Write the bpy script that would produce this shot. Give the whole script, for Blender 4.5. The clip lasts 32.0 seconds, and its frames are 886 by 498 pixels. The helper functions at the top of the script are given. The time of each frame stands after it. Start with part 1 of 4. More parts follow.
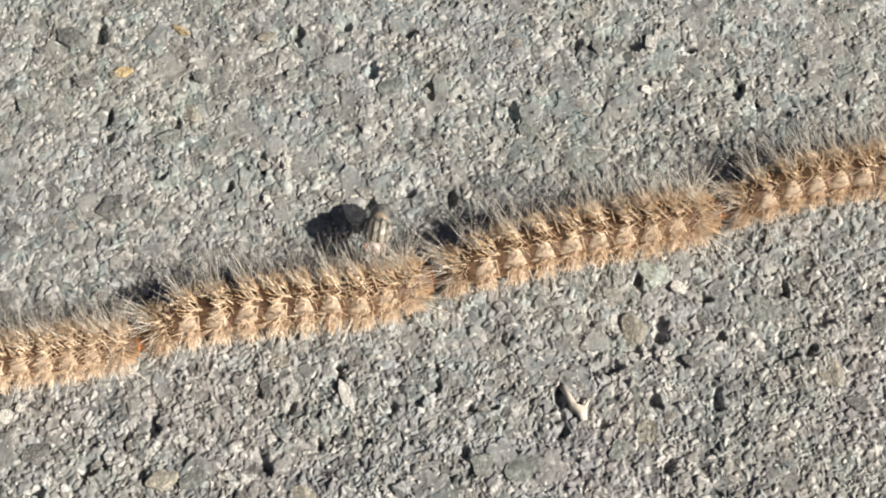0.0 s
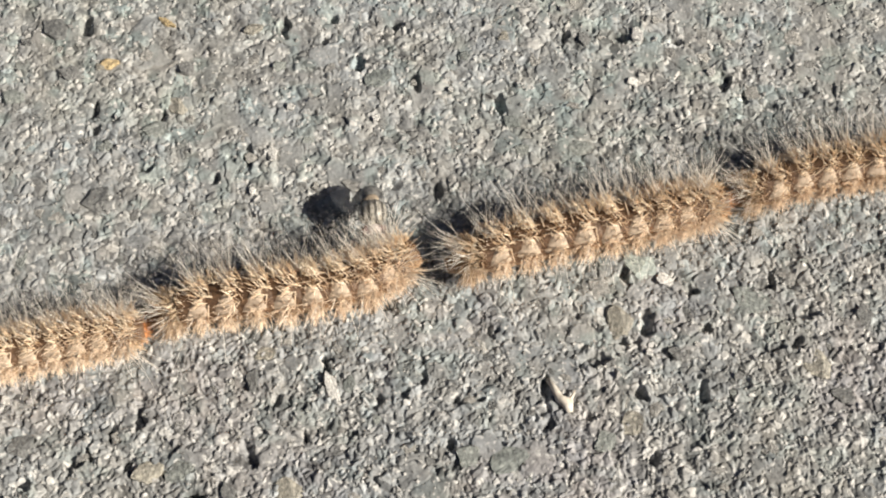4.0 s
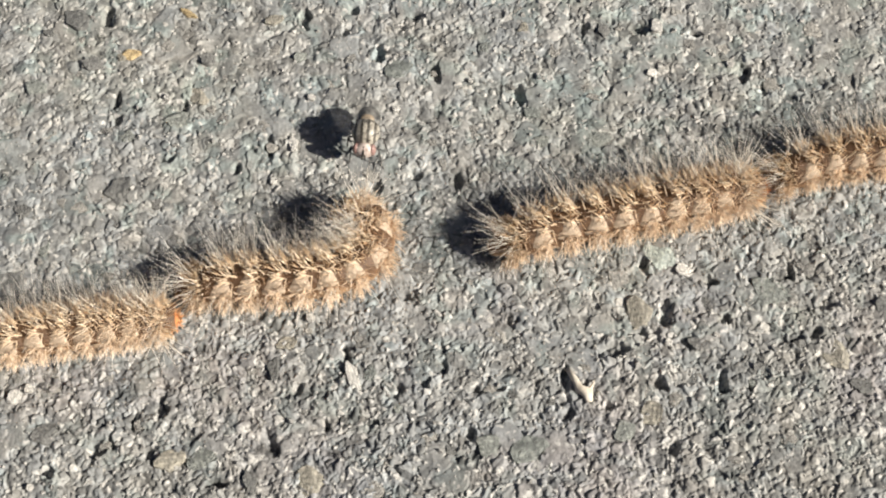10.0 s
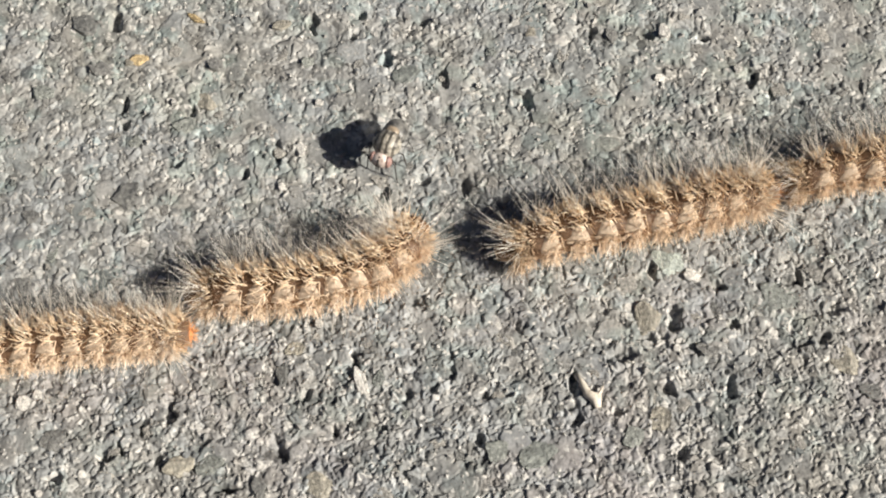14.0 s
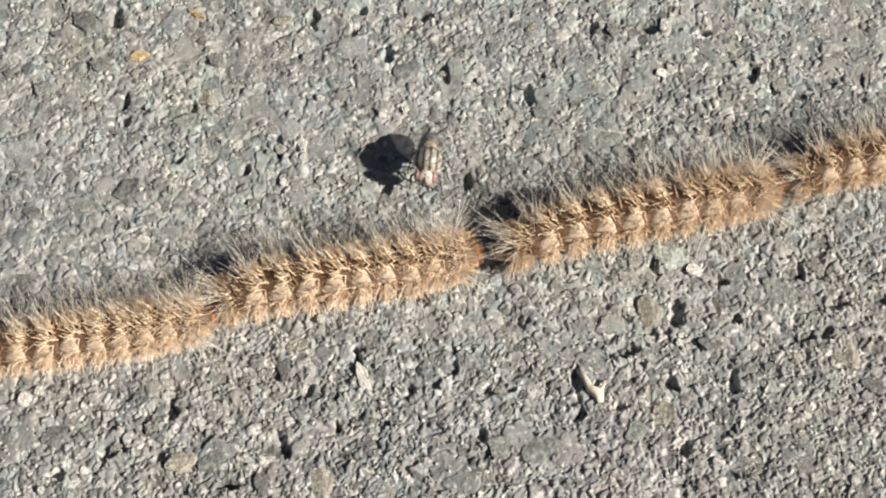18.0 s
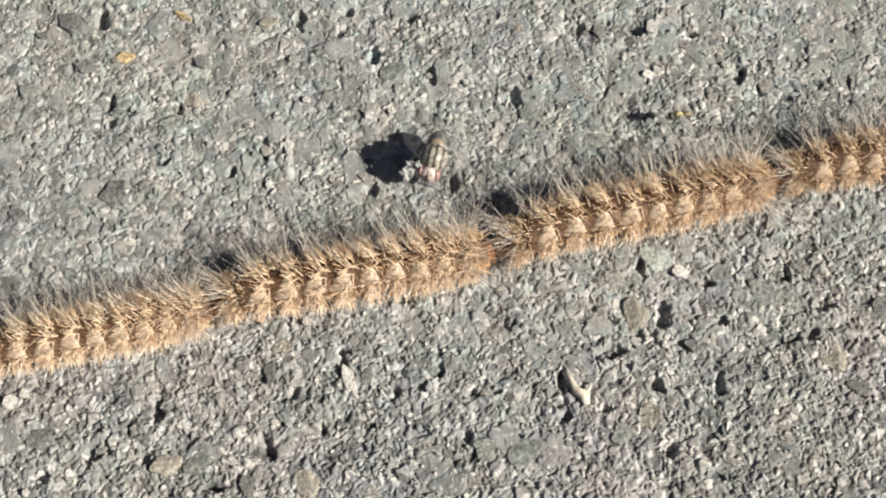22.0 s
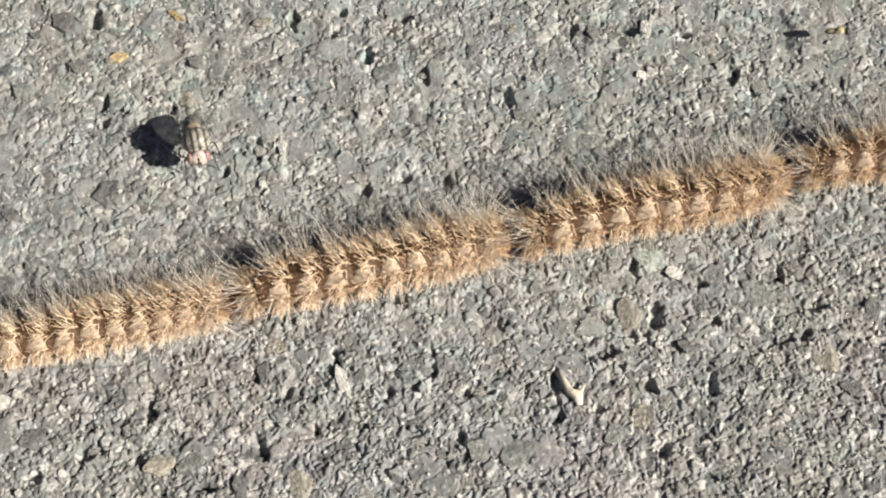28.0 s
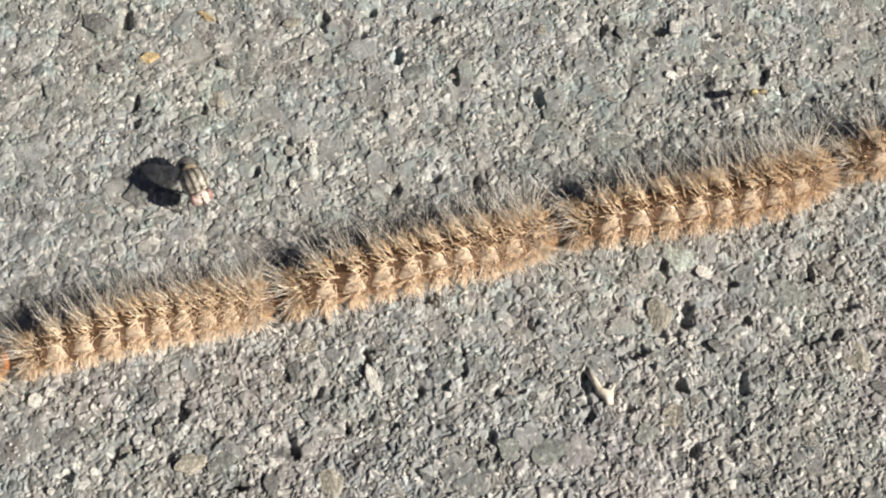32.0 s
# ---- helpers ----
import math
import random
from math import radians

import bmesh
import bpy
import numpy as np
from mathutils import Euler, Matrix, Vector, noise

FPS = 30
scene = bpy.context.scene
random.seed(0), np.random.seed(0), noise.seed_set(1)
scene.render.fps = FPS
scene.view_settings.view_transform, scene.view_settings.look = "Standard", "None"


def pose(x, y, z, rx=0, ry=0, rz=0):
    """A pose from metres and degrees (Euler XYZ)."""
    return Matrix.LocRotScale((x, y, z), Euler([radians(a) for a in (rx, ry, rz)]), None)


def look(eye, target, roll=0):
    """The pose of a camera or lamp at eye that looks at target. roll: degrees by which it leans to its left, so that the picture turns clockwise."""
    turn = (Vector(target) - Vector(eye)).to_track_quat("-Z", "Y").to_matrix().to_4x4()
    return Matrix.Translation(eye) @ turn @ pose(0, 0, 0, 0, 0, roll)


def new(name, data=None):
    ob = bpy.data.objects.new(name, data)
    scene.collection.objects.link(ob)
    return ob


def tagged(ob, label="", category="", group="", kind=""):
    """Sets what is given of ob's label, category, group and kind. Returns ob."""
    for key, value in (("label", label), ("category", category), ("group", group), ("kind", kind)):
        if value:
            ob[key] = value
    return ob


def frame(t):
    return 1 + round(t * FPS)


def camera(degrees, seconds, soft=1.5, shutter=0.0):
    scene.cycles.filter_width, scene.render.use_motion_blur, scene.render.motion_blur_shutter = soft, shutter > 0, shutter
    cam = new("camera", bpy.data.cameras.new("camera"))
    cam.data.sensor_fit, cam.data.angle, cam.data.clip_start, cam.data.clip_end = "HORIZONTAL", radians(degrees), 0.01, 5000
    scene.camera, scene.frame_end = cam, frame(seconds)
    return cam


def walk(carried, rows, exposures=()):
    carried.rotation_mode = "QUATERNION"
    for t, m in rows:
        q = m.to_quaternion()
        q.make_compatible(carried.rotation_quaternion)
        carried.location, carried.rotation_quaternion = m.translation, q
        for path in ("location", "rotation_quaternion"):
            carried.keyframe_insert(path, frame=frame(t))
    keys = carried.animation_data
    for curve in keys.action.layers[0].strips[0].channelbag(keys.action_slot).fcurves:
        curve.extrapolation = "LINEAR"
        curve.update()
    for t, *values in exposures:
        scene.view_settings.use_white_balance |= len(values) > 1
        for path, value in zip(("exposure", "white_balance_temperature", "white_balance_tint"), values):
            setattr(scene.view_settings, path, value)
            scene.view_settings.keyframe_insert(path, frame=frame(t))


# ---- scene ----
# A procession of hairy caterpillars over worn asphalt, a flesh fly and a small hovering fly. Lengths below are in millimetres
# where a name or comment says so; MM turns them into metres.
MM = 0.001
cam = camera(30, 32.0, soft=2.15)
walk(cam, [
    (0, pose(0.00024, -0.08848, 0.18956, 25.417, -0.035, -0.162)),
    (0.5, pose(0.00064, -0.08873, 0.18938, 25.459, 0.026, -0.163)),
    (1, pose(0.00045, -0.08801, 0.18957, 25.177, -0.188, -0.244)),
    (1.5, pose(0.00069, -0.08814, 0.18943, 25.190, -0.168, -0.231)),
    (2, pose(0.00057, -0.08821, 0.18949, 25.153, -0.218, -0.266)),
    (2.5, pose(0.00073, -0.08817, 0.18940, 25.137, -0.244, -0.254)),
    (3, pose(0.00058, -0.08834, 0.18937, 25.180, -0.312, -0.291)),
    (3.5, pose(0.00126, -0.08856, 0.18934, 25.220, -0.184, -0.246)),
    (5.5, pose(0.00142, -0.08857, 0.19009, 24.972, -0.202, -0.325)),
    (6, pose(0.00100, -0.08908, 0.19019, 25.086, -0.267, -0.332)),
    (6.5, pose(0.00100, -0.08898, 0.19045, 24.833, -0.132, -0.295)),
    (7, pose(0.00101, -0.08912, 0.19047, 24.952, -0.003, -0.227)),
    (7.5, pose(0.00091, -0.08894, 0.19081, 24.905, 0.123, -0.210)),
    (8, pose(0.00065, -0.08914, 0.19074, 25.053, 0.058, -0.058)),
    (8.5, pose(0.00046, -0.08909, 0.19073, 25.011, 0.083, -0.024)),
    (9, pose(0.00012, -0.08904, 0.19077, 25.021, 0.031, 0.010)),
    (9.5, pose(-0.00011, -0.08898, 0.19047, 24.838, -0.050, -0.043)),
    (10, pose(0.00006, -0.08932, 0.19023, 24.939, 0.079, 0.007)),
    (10.5, pose(0.00015, -0.08873, 0.19044, 24.701, 0.097, 0.068)),
    (11, pose(-0.00019, -0.08866, 0.19026, 24.795, 0.033, 0.024)),
    (11.5, pose(-0.00010, -0.08836, 0.19037, 24.581, -0.080, 0.003)),
    (12, pose(-0.00008, -0.08872, 0.19018, 24.843, -0.006, -0.011)),
    (12.5, pose(-0.00044, -0.08851, 0.19009, 24.706, -0.020, -0.124)),
    (13, pose(-0.00013, -0.08856, 0.19029, 24.769, 0.181, -0.063)),
    (13.5, pose(-0.00097, -0.08869, 0.19030, 24.768, 0.106, -0.096)),
    (14, pose(-0.00094, -0.08853, 0.19056, 24.895, 0.100, -0.018)),
    (14.5, pose(-0.00097, -0.08867, 0.19068, 24.998, 0.279, 0.037)),
    (16.5, pose(-0.00159, -0.08880, 0.19053, 25.054, 0.347, -0.019)),
    (17, pose(-0.00181, -0.08869, 0.19043, 24.926, 0.194, -0.062)),
    (17.5, pose(-0.00161, -0.08882, 0.19020, 24.900, 0.165, -0.086)),
    (18, pose(-0.00157, -0.08871, 0.19025, 24.809, 0.054, -0.182)),
    (18.5, pose(-0.00166, -0.08863, 0.19021, 24.802, -0.088, -0.228)),
    (19, pose(-0.00049, -0.08875, 0.19000, 24.832, 0.058, -0.265)),
    (19.5, pose(-0.00041, -0.08855, 0.19014, 24.775, -0.062, -0.310)),
    (20, pose(-0.00047, -0.08858, 0.19011, 24.826, -0.047, -0.395)),
    (20.5, pose(-0.00058, -0.08852, 0.19009, 24.802, -0.089, -0.370)),
    (21, pose(-0.00056, -0.08853, 0.18984, 24.785, -0.166, -0.344)),
    (21.5, pose(-0.00020, -0.08824, 0.19013, 24.735, -0.002, -0.313)),
    (22, pose(-0.00056, -0.08850, 0.19007, 24.843, -0.110, -0.315)),
    (22.5, pose(-0.00040, -0.08804, 0.19018, 24.740, -0.146, -0.339)),
    (23, pose(0.00037, -0.08824, 0.19012, 24.828, -0.112, -0.320)),
    (23.5, pose(0.00041, -0.08842, 0.19009, 24.878, -0.182, -0.347)),
    (24, pose(0.00049, -0.08848, 0.19003, 24.825, -0.321, -0.525)),
    (24.5, pose(0.00042, -0.08816, 0.19009, 24.571, -0.455, -0.568)),
    (26.5, pose(0.00019, -0.08867, 0.18974, 24.751, -0.323, -0.517)),
    (27, pose(-0.00001, -0.08817, 0.19010, 24.572, -0.167, -0.390)),
    (27.5, pose(-0.00041, -0.08811, 0.19025, 24.716, -0.309, -0.328)),
    (28, pose(-0.00057, -0.08827, 0.19023, 24.785, -0.350, -0.347)),
    (28.5, pose(-0.00000, -0.08831, 0.19031, 24.805, -0.231, -0.281)),
    (29, pose(-0.00043, -0.08839, 0.19018, 24.923, -0.175, -0.345)),
    (29.5, pose(-0.00090, -0.08798, 0.19050, 24.771, -0.365, -0.342)),
    (30, pose(-0.00042, -0.08868, 0.19015, 24.946, -0.031, -0.253)),
    (30.5, pose(-0.00122, -0.08843, 0.19047, 24.867, -0.095, -0.272)),
    (31, pose(-0.00142, -0.08853, 0.19037, 24.844, 0.015, -0.212)),
    (31.5, pose(-0.00160, -0.08870, 0.19036, 24.849, 0.262, -0.076)),
    (32, pose(-0.00208, -0.08884, 0.19032, 24.904, 0.205, -0.050)),
])

# ---- world, sun, exposure ----
SUN_EL, SUN_TO = radians(34.0), Vector((1.0, -0.36, 0.0)).normalized()
world = bpy.data.worlds.new("sky")
scene.world = world
world.use_nodes = True
sky = world.node_tree.nodes.new("ShaderNodeTexSky")
sky.sky_type, sky.sun_disc, sky.sun_elevation = "NISHITA", False, SUN_EL
sky.air_density, sky.dust_density, sky.ozone_density, sky.altitude = 0.25, 3.5, 0.0, 1500
sky.sun_rotation = math.atan2(SUN_TO.x, SUN_TO.y)
world.node_tree.nodes["Background"].inputs["Strength"].default_value = 0.05
world.node_tree.links.new(sky.outputs[0], world.node_tree.nodes["Background"].inputs["Color"])
sun = new("sun", bpy.data.lights.new("sun", "SUN"))
sun.data.energy, sun.data.angle, sun.data.color = 5.0, radians(0.53), (1.0, 0.93, 0.82)
sun.matrix_world = look(SUN_TO * math.cos(SUN_EL) + Vector((0, 0, math.sin(SUN_EL))), (0, 0, 0))
scene.view_settings.exposure = 0.82


# ---- materials ----
def material(name, rough=0.6, spec=0.3):
    m = bpy.data.materials.new(name)
    m.use_nodes = True
    b = m.node_tree.nodes["Principled BSDF"]
    b.inputs["Roughness"].default_value = rough
    b.inputs["Specular IOR Level"].default_value = spec
    return m, m.node_tree, b


def node(tree, kind, **values):
    n = tree.nodes.new(kind)
    for key, value in values.items():
        n.inputs[key].default_value = value
    return n


def ramp(tree, source, stops):
    r = tree.nodes.new("ShaderNodeValToRGB")
    while len(r.color_ramp.elements) < len(stops):
        r.color_ramp.elements.new(0.5)
    for e, (p, c) in zip(r.color_ramp.elements, stops):
        e.position, e.color = p, (*c, 1)
    tree.links.new(source, r.inputs[0])
    return r.outputs[0]


def mix(tree, a, b, fac, how="MIX"):
    n = tree.nodes.new("ShaderNodeMix")
    n.data_type, n.blend_type = "RGBA", how
    for socket, value in ((n.inputs[6], a), (n.inputs[7], b), (n.inputs[0], fac)):
        if isinstance(value, (int, float)):
            socket.default_value = value
        elif isinstance(value, tuple):
            socket.default_value = (*value, 1)
        else:
            tree.links.new(value, socket)
    return n.outputs[2]


def noise_of(tree, scale, detail=4, coord="Object"):
    c = tree.nodes.new("ShaderNodeTexCoord")
    n = node(tree, "ShaderNodeTexNoise", Scale=scale, Detail=detail, Roughness=0.6)
    tree.links.new(c.outputs[coord], n.inputs["Vector"])
    return n.outputs["Fac"]


def bump(tree, b, height, distance, strength=0.6):
    n = node(tree, "ShaderNodeBump", Strength=strength, Distance=distance)
    tree.links.new(height, n.inputs["Height"])
    tree.links.new(n.outputs[0], b.inputs["Normal"])


def asphalt_material():
    m, t, b = material("asphalt", 0.7, 0.25)
    a = t.nodes.new("ShaderNodeAttribute")
    a.attribute_name = "grain"
    fine = noise_of(t, 2600, 5)
    tone = ramp(t, fine, [(0.25, (0.82, 0.82, 0.83)), (0.75, (1.16, 1.15, 1.13))])
    broad = ramp(t, noise_of(t, 60, 3), [(0.3, (0.94, 0.95, 0.96)), (0.7, (1.06, 1.04, 1.0))])
    col = mix(t, mix(t, a.outputs["Color"], tone, 1.0, "MULTIPLY"), broad, 1.0, "MULTIPLY")
    t.links.new(col, b.inputs["Base Color"])
    rough = t.nodes.new("ShaderNodeMapRange")
    rough.inputs["To Min"].default_value, rough.inputs["To Max"].default_value = 0.6, 0.9
    t.links.new(noise_of(t, 900, 2), rough.inputs["Value"])
    t.links.new(rough.outputs[0], b.inputs["Roughness"])
    bump(t, b, fine, 0.00008, 0.8)
    return m


def stone_material(name, dark, light, rough=0.55, spec=0.4):
    """Broken rock: its own shade from stone to stone, mottled and lightly crystalline."""
    m, t, b = material(name, rough, spec)
    info = t.nodes.new("ShaderNodeObjectInfo")
    base = ramp(t, info.outputs["Random"], [(0.0, dark), (1.0, light)])
    mottle = noise_of(t, 3.2, 8)
    col = mix(t, base, ramp(t, mottle, [(0.3, (0.55, 0.55, 0.55)), (0.5, (1, 1, 1)), (0.68, (1.6, 1.58, 1.52))]), 1.0, "MULTIPLY")
    t.links.new(col, b.inputs["Base Color"])
    bump(t, b, noise_of(t, 4.5, 6), 0.0003, 1.0)
    return m


def hair_material(name, root, tip, rough=0.45, light=0.35):
    """Fine bristles, a different shade from one to the next, with a little light let through."""
    m, t, b = material(name, rough, 0.4)
    g = t.nodes.new("ShaderNodeNewGeometry")
    col = ramp(t, g.outputs["Random Per Island"], [(0.0, root), (1.0, tip)])
    t.links.new(col, b.inputs["Base Color"])
    through_light = t.nodes.new("ShaderNodeBsdfTranslucent")
    t.links.new(col, through_light.inputs[0])
    mixed = t.nodes.new("ShaderNodeMixShader")
    mixed.inputs[0].default_value = light
    t.links.new(b.outputs[0], mixed.inputs[1])
    t.links.new(through_light.outputs[0], mixed.inputs[2])
    t.links.new(mixed.outputs[0], t.nodes["Material Output"].inputs[0])
    return m


def skin_material():
    """Caterpillar skin: a dark brown saddle along the back, greyish tan flanks, speckled."""
    m, t, b = material("caterpillar_skin", 0.55, 0.3)
    c = t.nodes.new("ShaderNodeTexCoord")
    s = t.nodes.new("ShaderNodeSeparateXYZ")
    t.links.new(c.outputs["Object"], s.inputs[0])
    wob = t.nodes.new("ShaderNodeMath")
    wob.operation = "MULTIPLY_ADD"
    t.links.new(noise_of(t, 1400, 3), wob.inputs[0])
    wob.inputs[1].default_value = 0.0014
    t.links.new(s.outputs["Z"], wob.inputs[2])
    scaled = t.nodes.new("ShaderNodeMath")
    scaled.operation = "MULTIPLY"
    scaled.inputs[1].default_value = 200.0
    t.links.new(wob.outputs[0], scaled.inputs[0])
    band = ramp(t, scaled.outputs[0], [(0.0, (0.55, 0.40, 0.26)), (0.12, (0.46, 0.31, 0.19)), (0.24, (0.20, 0.12, 0.07)), (0.40, (0.11, 0.065, 0.038))])
    speck = ramp(t, noise_of(t, 3800, 3), [(0.35, (0.65, 0.62, 0.6)), (0.65, (1.25, 1.2, 1.1))])
    t.links.new(mix(t, band, speck, 1.0, "MULTIPLY"), b.inputs["Base Color"])
    bump(t, b, noise_of(t, 2500, 4), 0.0002, 0.7)
    return m


def mottled(name, a, c, scale, rough=0.5, spec=0.4, depth=0.00005):
    m, t, b = material(name, rough, spec)
    n = noise_of(t, scale, 5)
    t.links.new(ramp(t, n, [(0.32, a), (0.68, c)]), b.inputs["Base Color"])
    bump(t, b, n, depth, 0.6)
    return m


def striped(name, pale, dark, scale, axis):
    """Grey dusting with dark stripes along the body of a fly."""
    m, t, b = material(name, 0.45, 0.45)
    wave = t.nodes.new("ShaderNodeTexWave")
    wave.bands_direction = axis
    wave.inputs["Scale"].default_value, wave.inputs["Distortion"].default_value = scale, 1.2
    wave.inputs["Detail Scale"].default_value = 400
    wave.inputs["Phase Offset"].default_value = math.pi
    c = t.nodes.new("ShaderNodeTexCoord")
    t.links.new(c.outputs["Object"], wave.inputs["Vector"])
    broken_up = ramp(t, noise_of(t, 1600, 4), [(0.38, (0.55, 0.54, 0.52)), (0.62, (1.3, 1.28, 1.22))])
    stripes = ramp(t, wave.outputs["Fac"], [(0.2, dark), (0.5, pale)])
    t.links.new(mix(t, stripes, broken_up, 1.0, "MULTIPLY"), b.inputs["Base Color"])
    bump(t, b, noise_of(t, 6000, 3), 0.00004, 0.6)
    return m


def wing_material(name, clear_least, clear_most):
    m, t, b = material(name, 0.3, 0.5)
    b.inputs["Base Color"].default_value = (0.46, 0.46, 0.45, 1)
    clear = t.nodes.new("ShaderNodeBsdfTransparent")
    mixed = t.nodes.new("ShaderNodeMixShader")
    vein = ramp(t, noise_of(t, 900, 2), [(0.4, (clear_least,) * 3), (0.6, (clear_most,) * 3)])
    t.links.new(vein, mixed.inputs[0])
    t.links.new(b.outputs[0], mixed.inputs[1])
    t.links.new(clear.outputs[0], mixed.inputs[2])
    t.links.new(mixed.outputs[0], t.nodes["Material Output"].inputs[0])
    return m


ASPHALT = asphalt_material()
STONE_GREY = stone_material("grey_aggregate", (0.19, 0.188, 0.178), (0.31, 0.30, 0.275))
STONE_DARK = stone_material("dark_slate_aggregate", (0.12, 0.122, 0.118), (0.18, 0.18, 0.172))
STONE_TEAL = stone_material("greenish_grey_aggregate", (0.17, 0.185, 0.175), (0.25, 0.262, 0.24))
STONE_MINT = stone_material("pale_green_aggregate", (0.33, 0.365, 0.335), (0.40, 0.435, 0.40))
STONE_PALE = stone_material("pale_quartz_aggregate", (0.44, 0.43, 0.405), (0.62, 0.605, 0.57), 0.45, 0.4)
STONE_WARM = stone_material("tan_aggregate", (0.235, 0.222, 0.188), (0.31, 0.292, 0.245))
STONE_ORANGE = stone_material("orange_aggregate", (0.46, 0.35, 0.19), (0.54, 0.43, 0.26))
GRIT = hair_material("loose_grit", (0.16, 0.157, 0.148), (0.42, 0.41, 0.385), 0.7, 0.0)
SKIN = skin_material()
HAIR_BACK = hair_material("golden_brown_bristle", (0.64, 0.46, 0.285), (0.98, 0.88, 0.71))
HAIR_SIDE = hair_material("cream_bristle", (0.58, 0.42, 0.275), (0.90, 0.76, 0.59))
HAIR_LONG = hair_material("long_white_hair", (0.68, 0.62, 0.53), (0.95, 0.92, 0.86), 0.35)
HAIR_TAIL = hair_material("dark_tail_bristle", (0.10, 0.055, 0.03), (0.54, 0.38, 0.235))
HAIR_RUMP = hair_material("brown_rump_bristle", (0.22, 0.13, 0.07), (0.86, 0.69, 0.48))
HAIR_NECK = hair_material("golden_neck_bristle", (0.62, 0.44, 0.26), (0.95, 0.80, 0.58))
HAIR_RUST = hair_material("rust_bristle", (0.46, 0.19, 0.07), (0.82, 0.48, 0.22))
HEAD_SHELL = mottled("orange_head_capsule", (0.36, 0.135, 0.05), (0.66, 0.29, 0.115), 1500, 0.55, 0.3)
PLATE_SKIN = mottled("pale_plate", (0.31, 0.24, 0.175), (0.50, 0.40, 0.30), 2600, 0.6, 0.25, 0.00012)
FOOT = mottled("tan_foot", (0.30, 0.20, 0.12), (0.45, 0.32, 0.2), 2500)
THORAX = striped("striped_thorax", (0.33, 0.312, 0.275), (0.08, 0.073, 0.064), 430, "Y")
SCUTELLUM = mottled("tawny_shield", (0.12, 0.095, 0.07), (0.36, 0.29, 0.21), 1500, 0.45)
ABDOMEN = mottled("chequered_abdomen", (0.03, 0.03, 0.03), (0.20, 0.195, 0.18), 1300, 0.4)
FACE = mottled("silvery_face", (0.30, 0.23, 0.20), (0.66, 0.58, 0.53), 2200, 0.5)
EYE = mottled("red_eye", (0.20, 0.12, 0.105), (0.33, 0.21, 0.185), 6000, 0.35, 0.5)
LEG = mottled("black_leg", (0.02, 0.02, 0.02), (0.06, 0.055, 0.05), 5000)
WING = wing_material("wing_membrane", 0.86, 0.94)
SMOKY_WING = wing_material("smoky_wing_membrane", 0.45, 0.65)
GNAT_TAIL = mottled("banded_abdomen", (0.05, 0.045, 0.03), (0.25, 0.21, 0.13), 1800)
GNAT_BODY = mottled("yellow_body", (0.20, 0.165, 0.075), (0.56, 0.48, 0.25), 1800)
DRY = mottled("dry_plant", (0.34, 0.30, 0.245), (0.70, 0.64, 0.55), 900, 0.7, 0.2, 0.0002)


# ---- mesh tools ----
def mesh_of(name, bm, mat, smooth=True):
    me = bpy.data.meshes.new(name)
    bm.to_mesh(me)
    bm.free()
    me.materials.append(mat)
    if smooth:
        me.shade_smooth()
    return me


def part(name, me, parent, label="", m=None):
    """Links mesh data as one object under a thing or a part."""
    ob = new(name, me)
    ob.parent = parent
    if m is not None:
        ob.matrix_basis = m
    return tagged(ob, label)


def ball(name, mat, sx, sy, sz, at=(0, 0, 0), bend=0.0, rough=0.0, seed=0, subdiv=3):
    """A rounded body of half sizes in millimetres, drooping along x by bend and slightly uneven."""
    bm = bmesh.new()
    bmesh.ops.create_icosphere(bm, subdivisions=subdiv, radius=1)
    for v in bm.verts:
        n = 1 + rough * noise.noise(v.co * 3 + Vector((seed, 0, 0)))
        x, y, z = v.co.x * sx * n, v.co.y * sy * n, v.co.z * sz * n
        v.co = Vector((at[0] + x, at[1] + y, at[2] + z - bend * x * x)) * MM
    return mesh_of(name, bm, mat)


def tube(bm, points, radii, sides=5):
    """A tapered tube through points, in millimetres."""
    rings = []
    for i, p in enumerate(points):
        p = Vector(p)
        d = (Vector(points[min(i + 1, len(points) - 1)]) - Vector(points[max(i - 1, 0)])).normalized()
        u = d.orthogonal().normalized()
        w = d.cross(u)
        rings.append([bm.verts.new((p + (u * math.cos(k * math.tau / sides) + w * math.sin(k * math.tau / sides)) * radii[i]) * MM) for k in range(sides)])
    for a, b in zip(rings, rings[1:]):
        for k in range(sides):
            bm.faces.new((a[k], a[(k + 1) % sides], b[(k + 1) % sides], b[k]))
    bm.faces.new(rings[-1])
    bm.faces.new(rings[0][::-1])


# ---- the asphalt ----
RNG = np.random.RandomState(7)


def soft_noise(x, y, size, seed):
    """Smooth value noise, 0 to 1, with cells of the given size in millimetres."""
    r = np.random.RandomState(seed).rand(257, 257)
    u, v = x / size + 1000.3, y / size + 1000.7
    i, j = np.floor(u).astype(int), np.floor(v).astype(int)
    a, b = u - i, v - j
    a, b = a * a * (3 - 2 * a), b * b * (3 - 2 * b)
    i, j = i % 256, j % 256
    return (r[i, j] * (1 - a) + r[i + 1, j] * a) * (1 - b) + (r[i, j + 1] * (1 - a) + r[i + 1, j + 1] * a) * b


